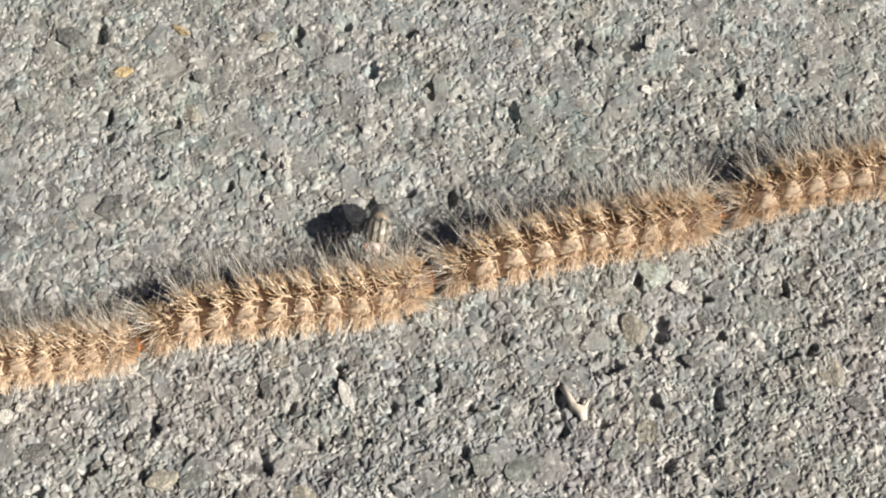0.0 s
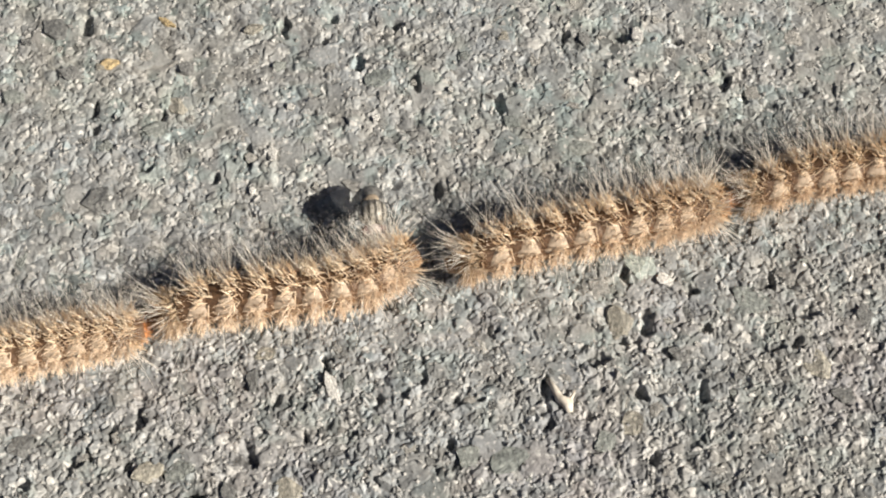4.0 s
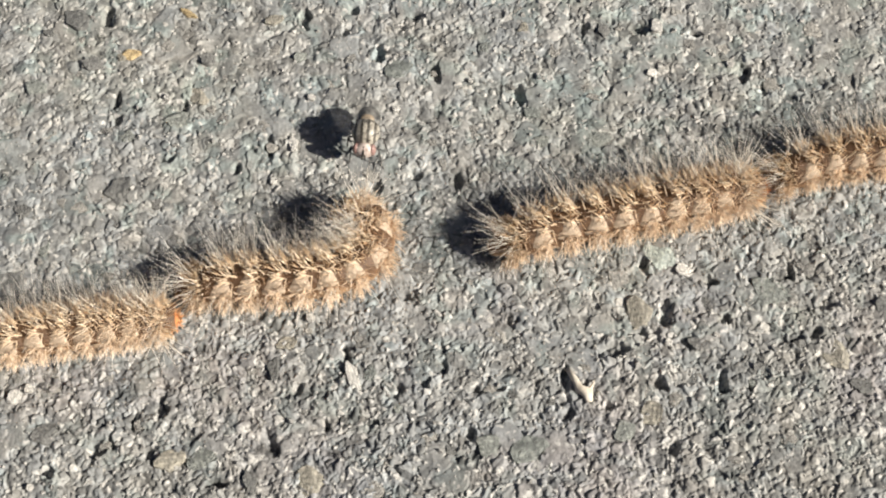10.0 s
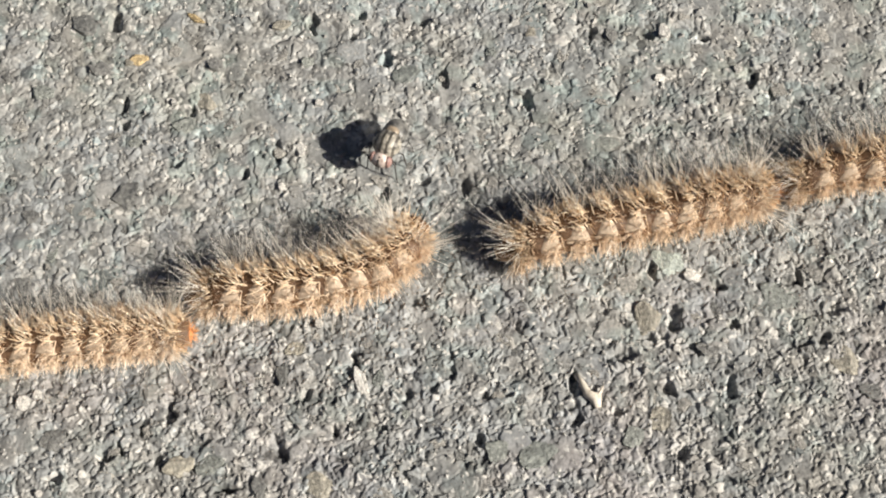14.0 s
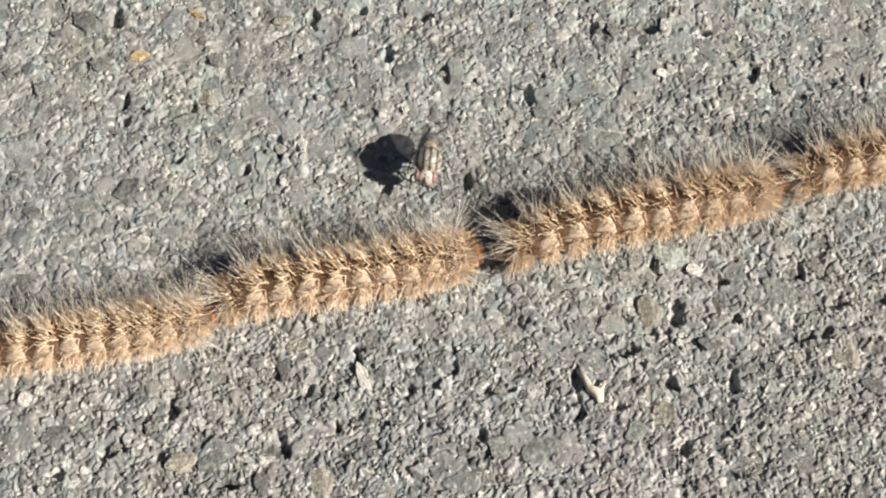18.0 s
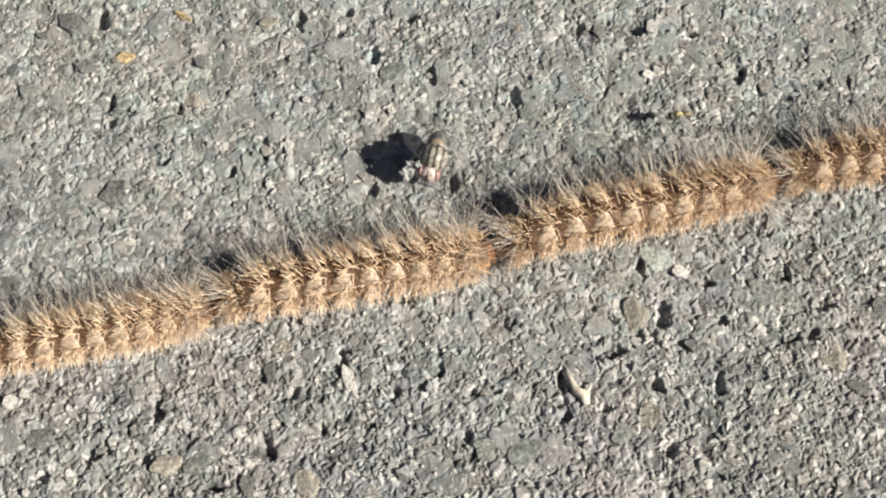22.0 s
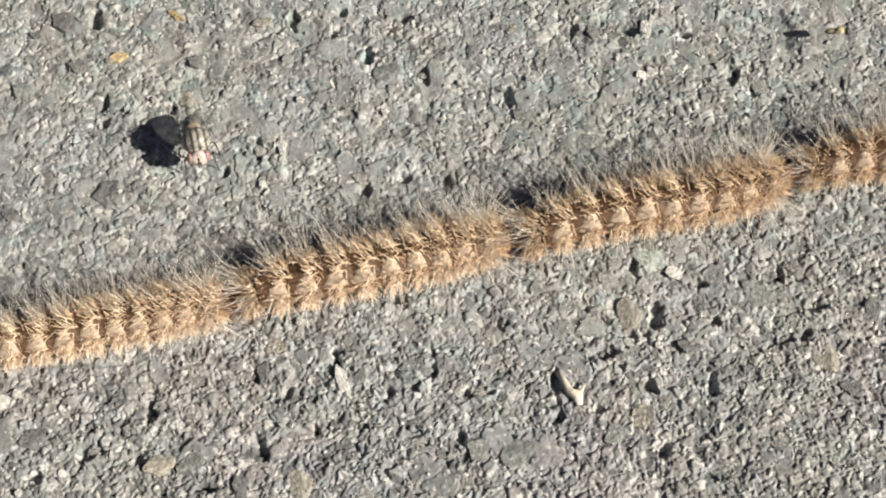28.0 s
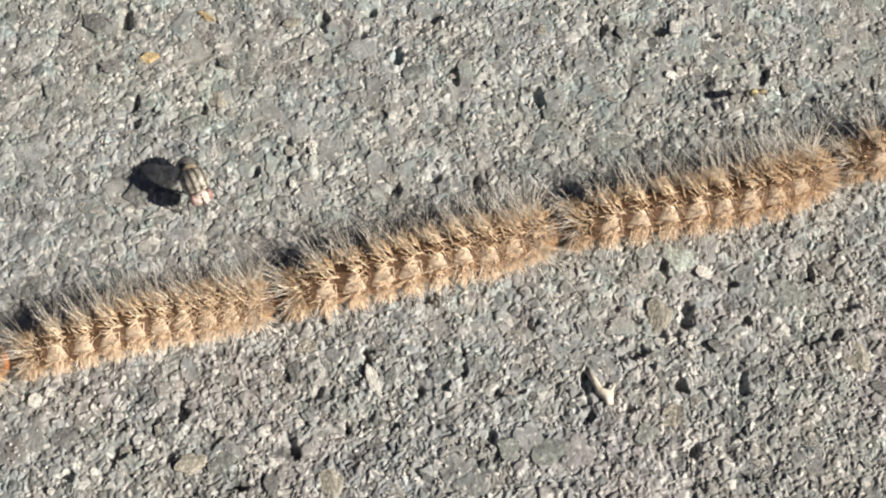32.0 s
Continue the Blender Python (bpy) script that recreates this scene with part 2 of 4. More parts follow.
def broken(x, y, size, seed):
    """Broken grains of one size: gap to the next grain, a number for each grain, and the way to its middle."""
    r = np.random.RandomState(seed)
    n = 512
    jx, jy, ids = r.rand(n, n), r.rand(n, n), r.rand(n, n)
    u, v = x / size + 200, y / size + 200
    ci, cj = np.floor(u).astype(int), np.floor(v).astype(int)
    f1, f2 = np.full(x.shape, 9.0), np.full(x.shape, 9.0)
    gid, gx, gy = np.zeros(x.shape), np.zeros(x.shape), np.zeros(x.shape)
    for di in (-1, 0, 1):
        for dj in (-1, 0, 1):
            i, j = (ci + di) % n, (cj + dj) % n
            dx, dy = ci + di + jx[i, j] - u, cj + dj + jy[i, j] - v
            d = np.sqrt(dx * dx + dy * dy) * (0.8 + 0.4 * ids[j, i])
            near = d < f1
            f2 = np.where(near, f1, np.minimum(f2, d))
            gid, gx, gy = np.where(near, ids[i, j], gid), np.where(near, dx, gx), np.where(near, dy, gy)
            f1 = np.where(near, d, f1)
    return (f2 - f1) * size, gid, gx * size, gy * size


PITS_FAR = [
    (-45.7, 34.0, 0.68, 1.13), (-43.4, 20.8, 0.48, 0.98), (-22.9, 14.0, 0.68, 1.28), (-25.1, 13.5, 0.55, 0.75), (-27.1, 10.6, 0.55, 0.75),
    (-34.4, 20.6, 0.34, 0.98), (-9.4, 8.2, 0.89, 1.06), (-8.8, 28.2, 0.61, 1.13), (-1.4, 25.1, 0.82, 0.98), (-3.6, 9.8, 0.82, 0.75),
    (-18.8, 33.8, 0.68, 1.51), (-12.6, 35.1, 0.61, 0.83), (-13.5, 32.0, 0.48, 0.53), (-3.8, 34.0, 0.68, 0.68), (-43.2, 17.8, 0.48, 0.60),
    (-36.1, 12.3, 0.68, 0.45), (26.1, 31.8, 1.16, 0.68), (18.8, 32.0, 0.55, 0.68), (33.7, 31.3, 0.82, 0.60), (39.7, 24.7, 0.75, 1.28)]
PITS_NEAR = [
    (42.6, 22.9, 0.61, 0.75), (9.8, 21.6, 0.41, 1.13), (1.9, 9.0, 0.55, 0.98), (-4.2, -7.4, 0.89, 0.90), (-34.2, -19.0, 0.48, 0.75),
    (-21.1, -26.3, 1.09, 1.51), (-42.0, -28.0, 0.75, 1.06), (-5.8, -20.1, 0.61, 0.98), (-2.7, -19.0, 0.75, 0.68), (-27.5, -31.7, 0.89, 0.60),
    (8.5, -10.8, 0.41, 0.98), (27.9, -9.7, 0.89, 1.43), (24.6, -12.0, 1.50, 0.60), (20.7, -14.6, 1.50, 0.83), (30.4, -13.5, 1.02, 0.75),
    (15.0, -18.4, 0.55, 1.36), (14.8, -22.7, 0.55, 1.73), (34.0, -18.7, 0.55, 1.73), (43.7, -3.2, 0.61, 1.28), (20.0, -21.9, 0.75, 0.68),
    (5.3, -19.8, 1.71, 0.45), (26.4, -19.0, 0.55, 0.60), (46.0, -12.3, 0.96, 0.68), (-12.1, -15.3, 0.48, 0.90)]
CRACKS = [
    (40.8, -6.6, 0.55, 1.36), (33.2, -5.3, 0.82, 0.45), (47.8, -8.4, 1.16, 0.53), (34.6, -10.4, 0.55, 0.68), (43.8, -13.4, 0.96, 0.53),
    (25.4, -3.2, 0.48, 1.06), (-48.5, -24.8, 1.16, 0.45), (-34.5, -21.9, 0.61, 1.13), (-37.6, -23.4, 0.34, 1.06), (-40.4, -26.8, 0.55, 0.90),
    (-47.9, -30.3, 0.82, 0.45), (-35.6, -27.8, 0.48, 0.68), (-31.1, -28.9, 0.55, 0.53), (-26.9, -31.3, 1.23, 0.53), (37.4, -19.0, 0.48, 0.68),
    (42.5, -4.6, 0.82, 0.38), (-18.2, -19.8, 0.48, 0.68), (-8.5, -24.1, 0.61, 0.45), (-14.6, -24.1, 0.41, 0.53), (-0.3, -16.8, 0.55, 0.75),
    (3.1, -25.5, 0.48, 0.60), (27.6, -27.0, 0.48, 0.90)]


def asphalt_height(x, y):
    """Height in millimetres and grain colour of the worn surface at x, y in millimetres."""
    wx = x + 0.75 * (soft_noise(x, y, 1.2, 1) - 0.5) + 0.28 * (soft_noise(x, y, 0.45, 2) - 0.5)
    wy = y + 0.75 * (soft_noise(x, y, 1.2, 3) - 0.5) + 0.28 * (soft_noise(x, y, 0.45, 4) - 0.5)
    big, bid, bx, by = broken(wx, wy, 3.1, 11)
    mid, mid_id, mx, my = broken(wx, wy, 1.4, 12)
    small, sid, sx, sy = broken(wx, wy, 0.84, 13)
    tiny, tid, tx, ty = broken(wx, wy, 0.44, 14)

    def grain(gap, gid, gx, gy, rim, top, tilt):
        """A worn grain: broken rim, flattened crown, leaning its own way."""
        a = gid * 57.3
        e = np.minimum(1, gap / rim)
        return e * (2 - e) * (top + tilt * (gx * np.cos(a) + gy * np.sin(a)))

    h_tiny = grain(tiny, tid, tx, ty, 0.26, 0.08 + 0.18 * ((tid * 7.9) % 1), 0.55)
    h_small = 0.05 + grain(small, sid, sx, sy, 0.56, 0.10 + 0.42 * ((sid * 7.3) % 1), 0.40)
    h_mid = 0.04 + grain(mid, mid_id, mx, my, 0.85, 0.20 + 0.40 * ((mid_id * 9.1) % 1), 0.26)
    h_big = 0.04 + grain(big, bid, bx, by, 0.4, 0.26 + 0.14 * ((bid * 5.7) % 1), 0.09)
    coarse = np.clip(0.36 + y / 70 - x / 260 + 0.8 * (soft_noise(x, y, 14, 5) - 0.5), 0, 1)
    use_mid = ((mid_id * 3.7) % 1) < 0.26 + 0.26 * coarse
    use_big = ((bid * 3.3) % 1) < 0.03 + 0.10 * coarse
    h = np.where(use_mid, np.maximum(h_mid, h_small * 0.8), h_small)
    h = np.where(use_big, np.maximum(h_big, h * 0.75), h)
    hole = np.where((~use_mid) & (((sid * 11.9) % 1) < 0.15 - 0.08 * coarse) & (~use_big), 1.0, 0.0)
    h = h - 0.34 * hole * np.minimum(1, small / 0.2)
    tiny_hole = np.where((((tid * 13.3) % 1) < 0.13) & (~use_big), 1.0, 0.0)
    rough = np.where(use_big, 0.35, np.where(use_mid, 0.62, 1.0)) * (0.40 + 0.5 * soft_noise(x, y, 3.7, 31)) * (0.95 - 0.7 * coarse)
    h = h * (0.73 - 0.20 * coarse) + rough * (h_tiny - 0.22 * tiny_hole * np.minimum(1, tiny / 0.1))
    crumb = np.abs(soft_noise(x, y, 0.55, 21) - 0.5)
    h = h - 0.10 * crumb + 0.24 * (soft_noise(x, y, 6.5, 6) - 0.5) + 0.40 * (soft_noise(x, y, 2.3, 28) - 0.5) - 0.10
    for px, py, rx, ry in PITS_FAR + PITS_NEAR + CRACKS:
        near = (np.abs(x - px) < 4) & (np.abs(y - py) < 4)
        q = ((wx[near] - px) / (rx * 1.25)) ** 2 + ((wy[near] - py) / (ry * 1.25)) ** 2
        q += 1.4 * (soft_noise(x[near], y[near], 0.8, 25) - 0.5)
        h[near] -= 1.1 * np.clip(1.1 - q, 0, 0.9)
    # shade of each grain
    tone = np.where(use_big, 0.20 + 0.07 * ((bid * 13.7) % 1), np.where(use_mid, 0.18 + 0.125 * ((mid_id * 17.1) % 1), 0.135 + 0.235 * ((sid * 19.3) % 1) ** 1.3))
    tone = tone * (1 + np.where(use_big, 0.2, 0.34) * (((tid * 19.7) % 1) - 0.5)) * (0.86 + 0.28 * soft_noise(x, y, 0.9, 23)) * (0.84 + 0.32 * soft_noise(x, y, 2.6, 29)) * (0.975 + 0.0012 * y)
    tone = tone * (1 + 0.4 * coarse * (((sid * 23.1) % 1) - 0.5))
    hue = np.where(use_big, (bid * 23.9) % 1, np.where(use_mid, (mid_id * 29.3) % 1, (sid * 31.7) % 1))
    hue = 0.5 * hue + 0.5 * np.clip(0.5 + 1.6 * (soft_noise(x, y, 2.8, 24) - 0.5), 0, 1)
    warm = soft_noise(x, y, 22, 9) - 0.5
    cold = np.clip((soft_noise(x, y, 2.1, 30) - 0.55) * 4, 0, 1)
    r = tone * (0.966 + 0.075 * (hue - 0.5) + 0.02 * warm)
    g = tone * 0.99
    b = tone * (0.985 - 0.085 * (hue - 0.5) - 0.03 * warm)
    moss = np.clip((soft_noise(x, y, 9, 26) - 0.52) * 3, 0, 1) * np.clip((y + 5) / 25, 0, 1)
    r, g, b = r * (1 - 0.015 * moss), g * (1 + 0.005 * moss), b * (1 - 0.02 * moss)
    r, g, b = r * (1 - (0.065 + 0.05 * coarse) * cold), g * (1 - 0.015 * cold), b * (1 - 0.015 * cold)
    rosy = np.clip((soft_noise(x, y, 11, 27) - 0.45) * 3, 0, 1) * np.clip((5 - y) / 20, 0, 1)
    r, b = r * (1 + 0.05 * rosy), b * (1 + 0.015 * rosy)
    glint = (~use_big) & (((sid * 41.3) % 1) < 0.06 - 0.02 * coarse) & (small > 0.2)
    fleck = (((tid * 43.7) % 1) < 0.05 + 0.07 * soft_noise(x, y, 5, 32) - 0.03 * coarse) & (tiny > 0.05)
    for on, white in ((glint, 0.44), (fleck, 0.33 + 0.20 * ((tid * 61.1) % 1))):
        r, g, b = np.where(on, white, r), np.where(on, white * 0.99, g), np.where(on, white * 0.955, b)
    tar = np.clip(1 - np.where(use_big, big / 0.2, np.where(use_mid, mid / 0.14, small / 0.1)), 0, 1) * 0.10
    r, g, b = r * (1 - tar) + 0.06 * tar, g * (1 - tar) + 0.06 * tar, b * (1 - tar) + 0.058 * tar
    return h - 0.2, np.stack([r, g, b], -1)


def make_ground():
    """One sheet: broken grains where the camera looks, coarser and flat towards the horizon."""
    def axis(lo, hi, step):
        grow = np.concatenate([[2.0], 4.0 * 1.7 ** np.arange(20)]).cumsum()
        return np.concatenate([lo - grow[::-1], np.arange(lo, hi, step), hi + grow])

    xs, ys = axis(-64.0, 64.0, 0.112), axis(-36.0, 43.5, 0.112)
    X, Y = np.meshgrid(xs, ys)
    inside = np.clip(np.minimum(np.minimum(X + 66, 66 - X), np.minimum(Y + 38, 45.5 - Y)) / 2.0, 0, 1)
    h, c = asphalt_height(np.clip(X, -90, 90), np.clip(Y, -70, 70))
    Z = h * inside
    c = c * inside[..., None] + np.array((0.235, 0.23, 0.215)) * (1 - inside[..., None])
    ny, nx = X.shape
    co = np.stack([X, Y, Z], -1).reshape(-1, 3) * MM
    k = np.arange(nx * ny).reshape(ny, nx)
    quads = np.stack([k[:-1, :-1], k[:-1, 1:], k[1:, 1:], k[1:, :-1]], -1).reshape(-1, 4)
    me = bpy.data.meshes.new("ground")
    me.vertices.add(len(co))
    me.vertices.foreach_set("co", co.ravel().astype(np.float32))
    me.loops.add(quads.size)
    me.loops.foreach_set("vertex_index", quads.ravel().astype(np.int32))
    me.polygons.add(len(quads))
    me.polygons.foreach_set("loop_start", np.arange(0, quads.size, 4, dtype=np.int32))
    me.update(calc_edges=True)
    col = me.color_attributes.new("grain", "FLOAT_COLOR", "POINT")
    col.data.foreach_set("color", np.concatenate([c.reshape(-1, 3), np.ones((len(co), 1))], 1).ravel().astype(np.float32))
    me.materials.append(ASPHALT)
    return tagged(new("ground", me), "worn grey asphalt with broken stone aggregate and pits", "asphalt", kind="structure")


GROUND = make_ground()


# ---- the caterpillars ----
SEG = 3.5        # length of one body ring, mm
RING = 2.45      # radius of a ring, mm
HIGH = 2.75      # height of the body's axis, mm
FATNESS = (0.84, 1.0, 1.05, 1.08)   # thickness of the rings from the tail on


def ring_mesh(name, taper_back=1.0, taper_front=1.0, seed=0):
    """One body ring along x, bulging in the middle with a fold and low warts."""
    bm = bmesh.new()
    around, along = 22, 11
    rows = []
    for i in range(along):
        u = i / (along - 1)
        r = RING * (0.80 + 0.20 * math.sin(math.pi * u) ** 0.45)
        r *= taper_back * (1 - u) + taper_front * u
        rows.append([])
        for k in range(around):
            a = k * math.tau / around
            n = 1 + 0.05 * noise.noise(Vector((math.cos(a) * 2, math.sin(a) * 2, u * 3 + seed * 5)))
            flat = 0.9 if math.sin(a) < -0.4 else 1.0
            rows[-1].append(bm.verts.new(Vector(((u - 0.5) * SEG * 1.5, math.cos(a) * r * n, math.sin(a) * r * n * flat)) * MM))
    for a, b in zip(rows, rows[1:]):
        for k in range(around):
            bm.faces.new((a[k], a[(k + 1) % around], b[(k + 1) % around], b[k]))
    bm.faces.new(rows[0][::-1])
    bm.faces.new(rows[-1])
    bmesh.ops.recalc_face_normals(bm, faces=bm.faces)
    return mesh_of(name, bm, SKIN)


def hair(verts, faces, base, way, length, thick, droop, side):
    """One tapered bristle in three joints, three-sided."""
    way = way.normalized()
    u = way.orthogonal().normalized()
    w = way.cross(u)
    start = len(verts)
    for i, (f, r) in enumerate(((0, 1.0), (0.4, 0.85), (0.75, 0.55))):
        p = base + way * length * f + (Vector((0, 0, -1)) * droop + side) * length * f * f
        for k in range(3):
            a = k * math.tau / 3
            verts.append((p + (u * math.cos(a) + w * math.sin(a)) * thick * r) * MM)
    verts.append((base + way * length + (Vector((0, 0, -1)) * droop + side) * length) * MM)
    for i in range(2):
        for k in range(3):
            a, b = start + i * 3 + k, start + i * 3 + (k + 1) % 3
            faces.append((a, b, b + 3, a + 3))
    for k in range(3):
        faces.append((start + 6 + k, start + 6 + (k + 1) % 3, start + 9))


def tuft_mesh(name, mat, seed, count, angles, length, spread, back=0.0, thick=0.034, lengthwise=0.9, droop=0.05, scale=1.0, at=0.0, rise=1.0, tight=7, slant=0.0):
    """Bristles that fan out from warts on a ring; angles in degrees from the flank (0) over the back (90).
    at: where the warts sit along the ring, mm; rise: how steeply the bristles stand; tight: the warts' width;
    slant: how far they lean towards greater angles."""
    r = random.Random(seed)
    verts, faces = [], []
    for i in range(count):
        wart = r.choice(angles)
        a = radians(wart + r.gauss(0, tight))
        x = at + r.gauss(0, 0.5) * lengthwise
        out = Vector((0, math.cos(a), math.sin(a)))
        base = Vector((x, 0, 0)) + out * RING * scale * 0.95
        along = Vector((0, -math.sin(a), math.cos(a)))
        way = out * rise + Vector((1, 0, 0)) * (r.gauss(-back, spread)) + along * r.gauss(slant, spread)
        hair(verts, faces, base, way, r.uniform(*length), thick * r.uniform(0.7, 1.25), droop * r.random(),
             Vector((r.gauss(0, 0.06), r.gauss(0, 0.06), 0)))
    me = bpy.data.meshes.new(name)
    me.from_pydata(verts, [], faces)
    me.materials.append(mat)
    return me


def plate_mesh(side, seed):
    """A bare pale plate beside the back of a ring: narrow at the midline, broad down the flank, slightly cushioned."""
    r = random.Random(seed)
    bm = bmesh.new()
    rows, nu, nv = [], 13, 11
    lean = r.uniform(-0.15, 0.15)
    for i in range(nu):
        u = i / (nu - 1)
        a = radians(90 + side * (8 + 66 * u))
        half = 0.34 + 1.08 * min(1, u * 1.3) ** 0.8
        rows.append([])
        for k in range(nv):
            v = k / (nv - 1) * 2 - 1
            x = v * half + lean * (1 - u) - 0.25 * u
            edge = min(1, 1.6 * (1 - abs(v))) ** 0.6 * min(1, 5 * u) * min(1, 4 * (1 - u))
            n = noise.noise(Vector((x * 1.7, u * 4, seed * 3.1 + side))) + 0.5 * noise.noise(Vector((x * 4, u * 9, seed)))
            rad = RING * (0.93 + 0.16 * edge + 0.03 * v * edge + 0.025 * n * edge)
            rows[-1].append(bm.verts.new(Vector((x + 0.12 * n, math.cos(a) * rad, math.sin(a) * rad)) * MM))
    for p, q in zip(rows, rows[1:]):
        for k in range(nv - 1):
            bm.faces.new((p[k], p[k + 1], q[k + 1], q[k]))
    bmesh.ops.recalc_face_normals(bm, faces=bm.faces)
    return mesh_of("back_plate", bm, PLATE_SKIN)


RINGS = [ring_mesh("segment", 1, 1, s) for s in range(3)]
RING_TAIL, RING_NECK = ring_mesh("segment", 0.5, 1.1, 7), ring_mesh("segment", 0.97, 0.78, 8)
VARIANTS = 4
BACK_TUFTS = [tuft_mesh("back_tuft", HAIR_BACK, 10 + s, 58, (66, 80, 100, 114), (1.1, 2.3), 0.58, 0.6, 0.068, 1.1, 0.0, at=0.9, rise=0.75, tight=8) for s in range(VARIANTS)]
CREST_TUFTS = [tuft_mesh("crest_tuft", HAIR_BACK, 20 + s, 28, (30, 44, 58), (0.8, 1.8), 0.6, 0.3, 0.052, 1.4, 0.0) for s in range(VARIANTS)]
SIDE_TUFTS = [[tuft_mesh("side_tuft", HAIR_SIDE, 30 + s + 9 * k, 56, ((18, 30) if k == 0 else (162, 150)), (1.1, 2.3), 0.8, 0.2, 0.054, 1.2, 0.1, rise=0.7, tight=6, slant=(-0.25, 0.25)[k]) for s in range(VARIANTS)] for k in range(2)]
LOW_TUFTS = [[tuft_mesh("foot_fringe", HAIR_SIDE, 60 + s + 9 * k, 64, ((-8, -28, -42) if k == 0 else (188, 208, 222)), (1.0, 2.0), 0.6, 0.1, 0.052, 1.1, droop=0.0) for s in range(VARIANTS)] for k in range(2)]
CHEST_TUFTS = [tuft_mesh("chest_tuft", HAIR_SIDE, 80 + k, 60, ((80, 60, 40, 20, 0) if k == 0 else (100, 120, 140, 165, 188)), (1.1, 2.6), 0.7, 0.0, 0.045, 1.2, 0.1) for k in range(2)]
LONG_HAIRS = [tuft_mesh("long_hairs", HAIR_LONG, 90 + s, 52, (0, 12, 25, 38, 50, 60, 72, 165), (2.6, 6.2), 0.42, 0.1, 0.024, 1.4) for s in range(VARIANTS)]
TAIL_TUFT = tuft_mesh("tail_tuft", HAIR_TAIL, 120, 250, (-10, 10, 35, 60, 80, 100, 120, 145, 170, 190), (1.6, 3.4), 0.55, 0.95, 0.038, scale=0.85)
RUMP_TUFT = tuft_mesh("rump_tuft", HAIR_RUMP, 124, 150, (20, 45, 70, 90, 110, 130, 150, 172), (1.2, 2.5), 0.6, 0.6, 0.046, 1.2, scale=0.95, at=0.7, rise=0.85)
TAIL_LONG = tuft_mesh("tail_hairs", HAIR_LONG, 121, 66, (25, 45, 65, 80, 90, 100, 115, 135, 155), (3.0, 7.6), 0.6, 1.0, 0.028, scale=0.85)
NECK_TUFT = tuft_mesh("neck_tuft", HAIR_NECK, 122, 150, (-5, 15, 40, 65, 90, 115, 140, 165, 185), (0.9, 1.9), 0.45, -1.5, 0.045, scale=0.9)
PLATES = [[plate_mesh(side, 3 * s + 1) for s in range(3)] for side in (-1, 1)]
HEAD_MESH = ball("head", HEAD_SHELL, 1.25, 1.5, 1.45, (-0.85, 0, -0.3), rough=0.09)


FRONT_HAIRS = tuft_mesh("front_hairs", HAIR_LONG, 123, 90, (-5, 20, 45, 65, 90, 115, 135, 160, 185), (2.6, 6.2), 0.55, -0.6, 0.032)


def head_bristles():
    """Short stiff hairs over the front of the head."""
    r = random.Random(31)
    verts, faces = [], []
    for i in range(150):
        a, b = r.uniform(0, math.tau), r.uniform(0.1, 1.9)
        out = Vector((math.cos(b), math.sin(b) * math.cos(a), math.sin(b) * math.sin(a)))
        base = Vector((-0.85 + out.x * 1.2, out.y * 1.45, -0.3 + out.z * 1.4))
        hair(verts, faces, base, out + Vector((r.gauss(0, 0.4), r.gauss(0, 0.4), r.gauss(0, 0.4))), r.uniform(0.5, 1.2), 0.04, 0.1, Vector((0, 0, 0)))
    me = bpy.data.meshes.new("head_bristles")
    me.from_pydata(verts, [], faces)
    me.materials.append(HAIR_RUST)
    return me


HEAD_HAIRS = head_bristles()


def foot_mesh(side):
    bm = bmesh.new()
    tube(bm, [(0, side * 1.0, -1.6), (0, side * 1.35, -2.3), (0.1, side * 1.45, -2.75)], [0.55, 0.42, 0.5], 8)
    return mesh_of("foot", bm, FOOT)


FEET = [foot_mesh(1), foot_mesh(-1)]


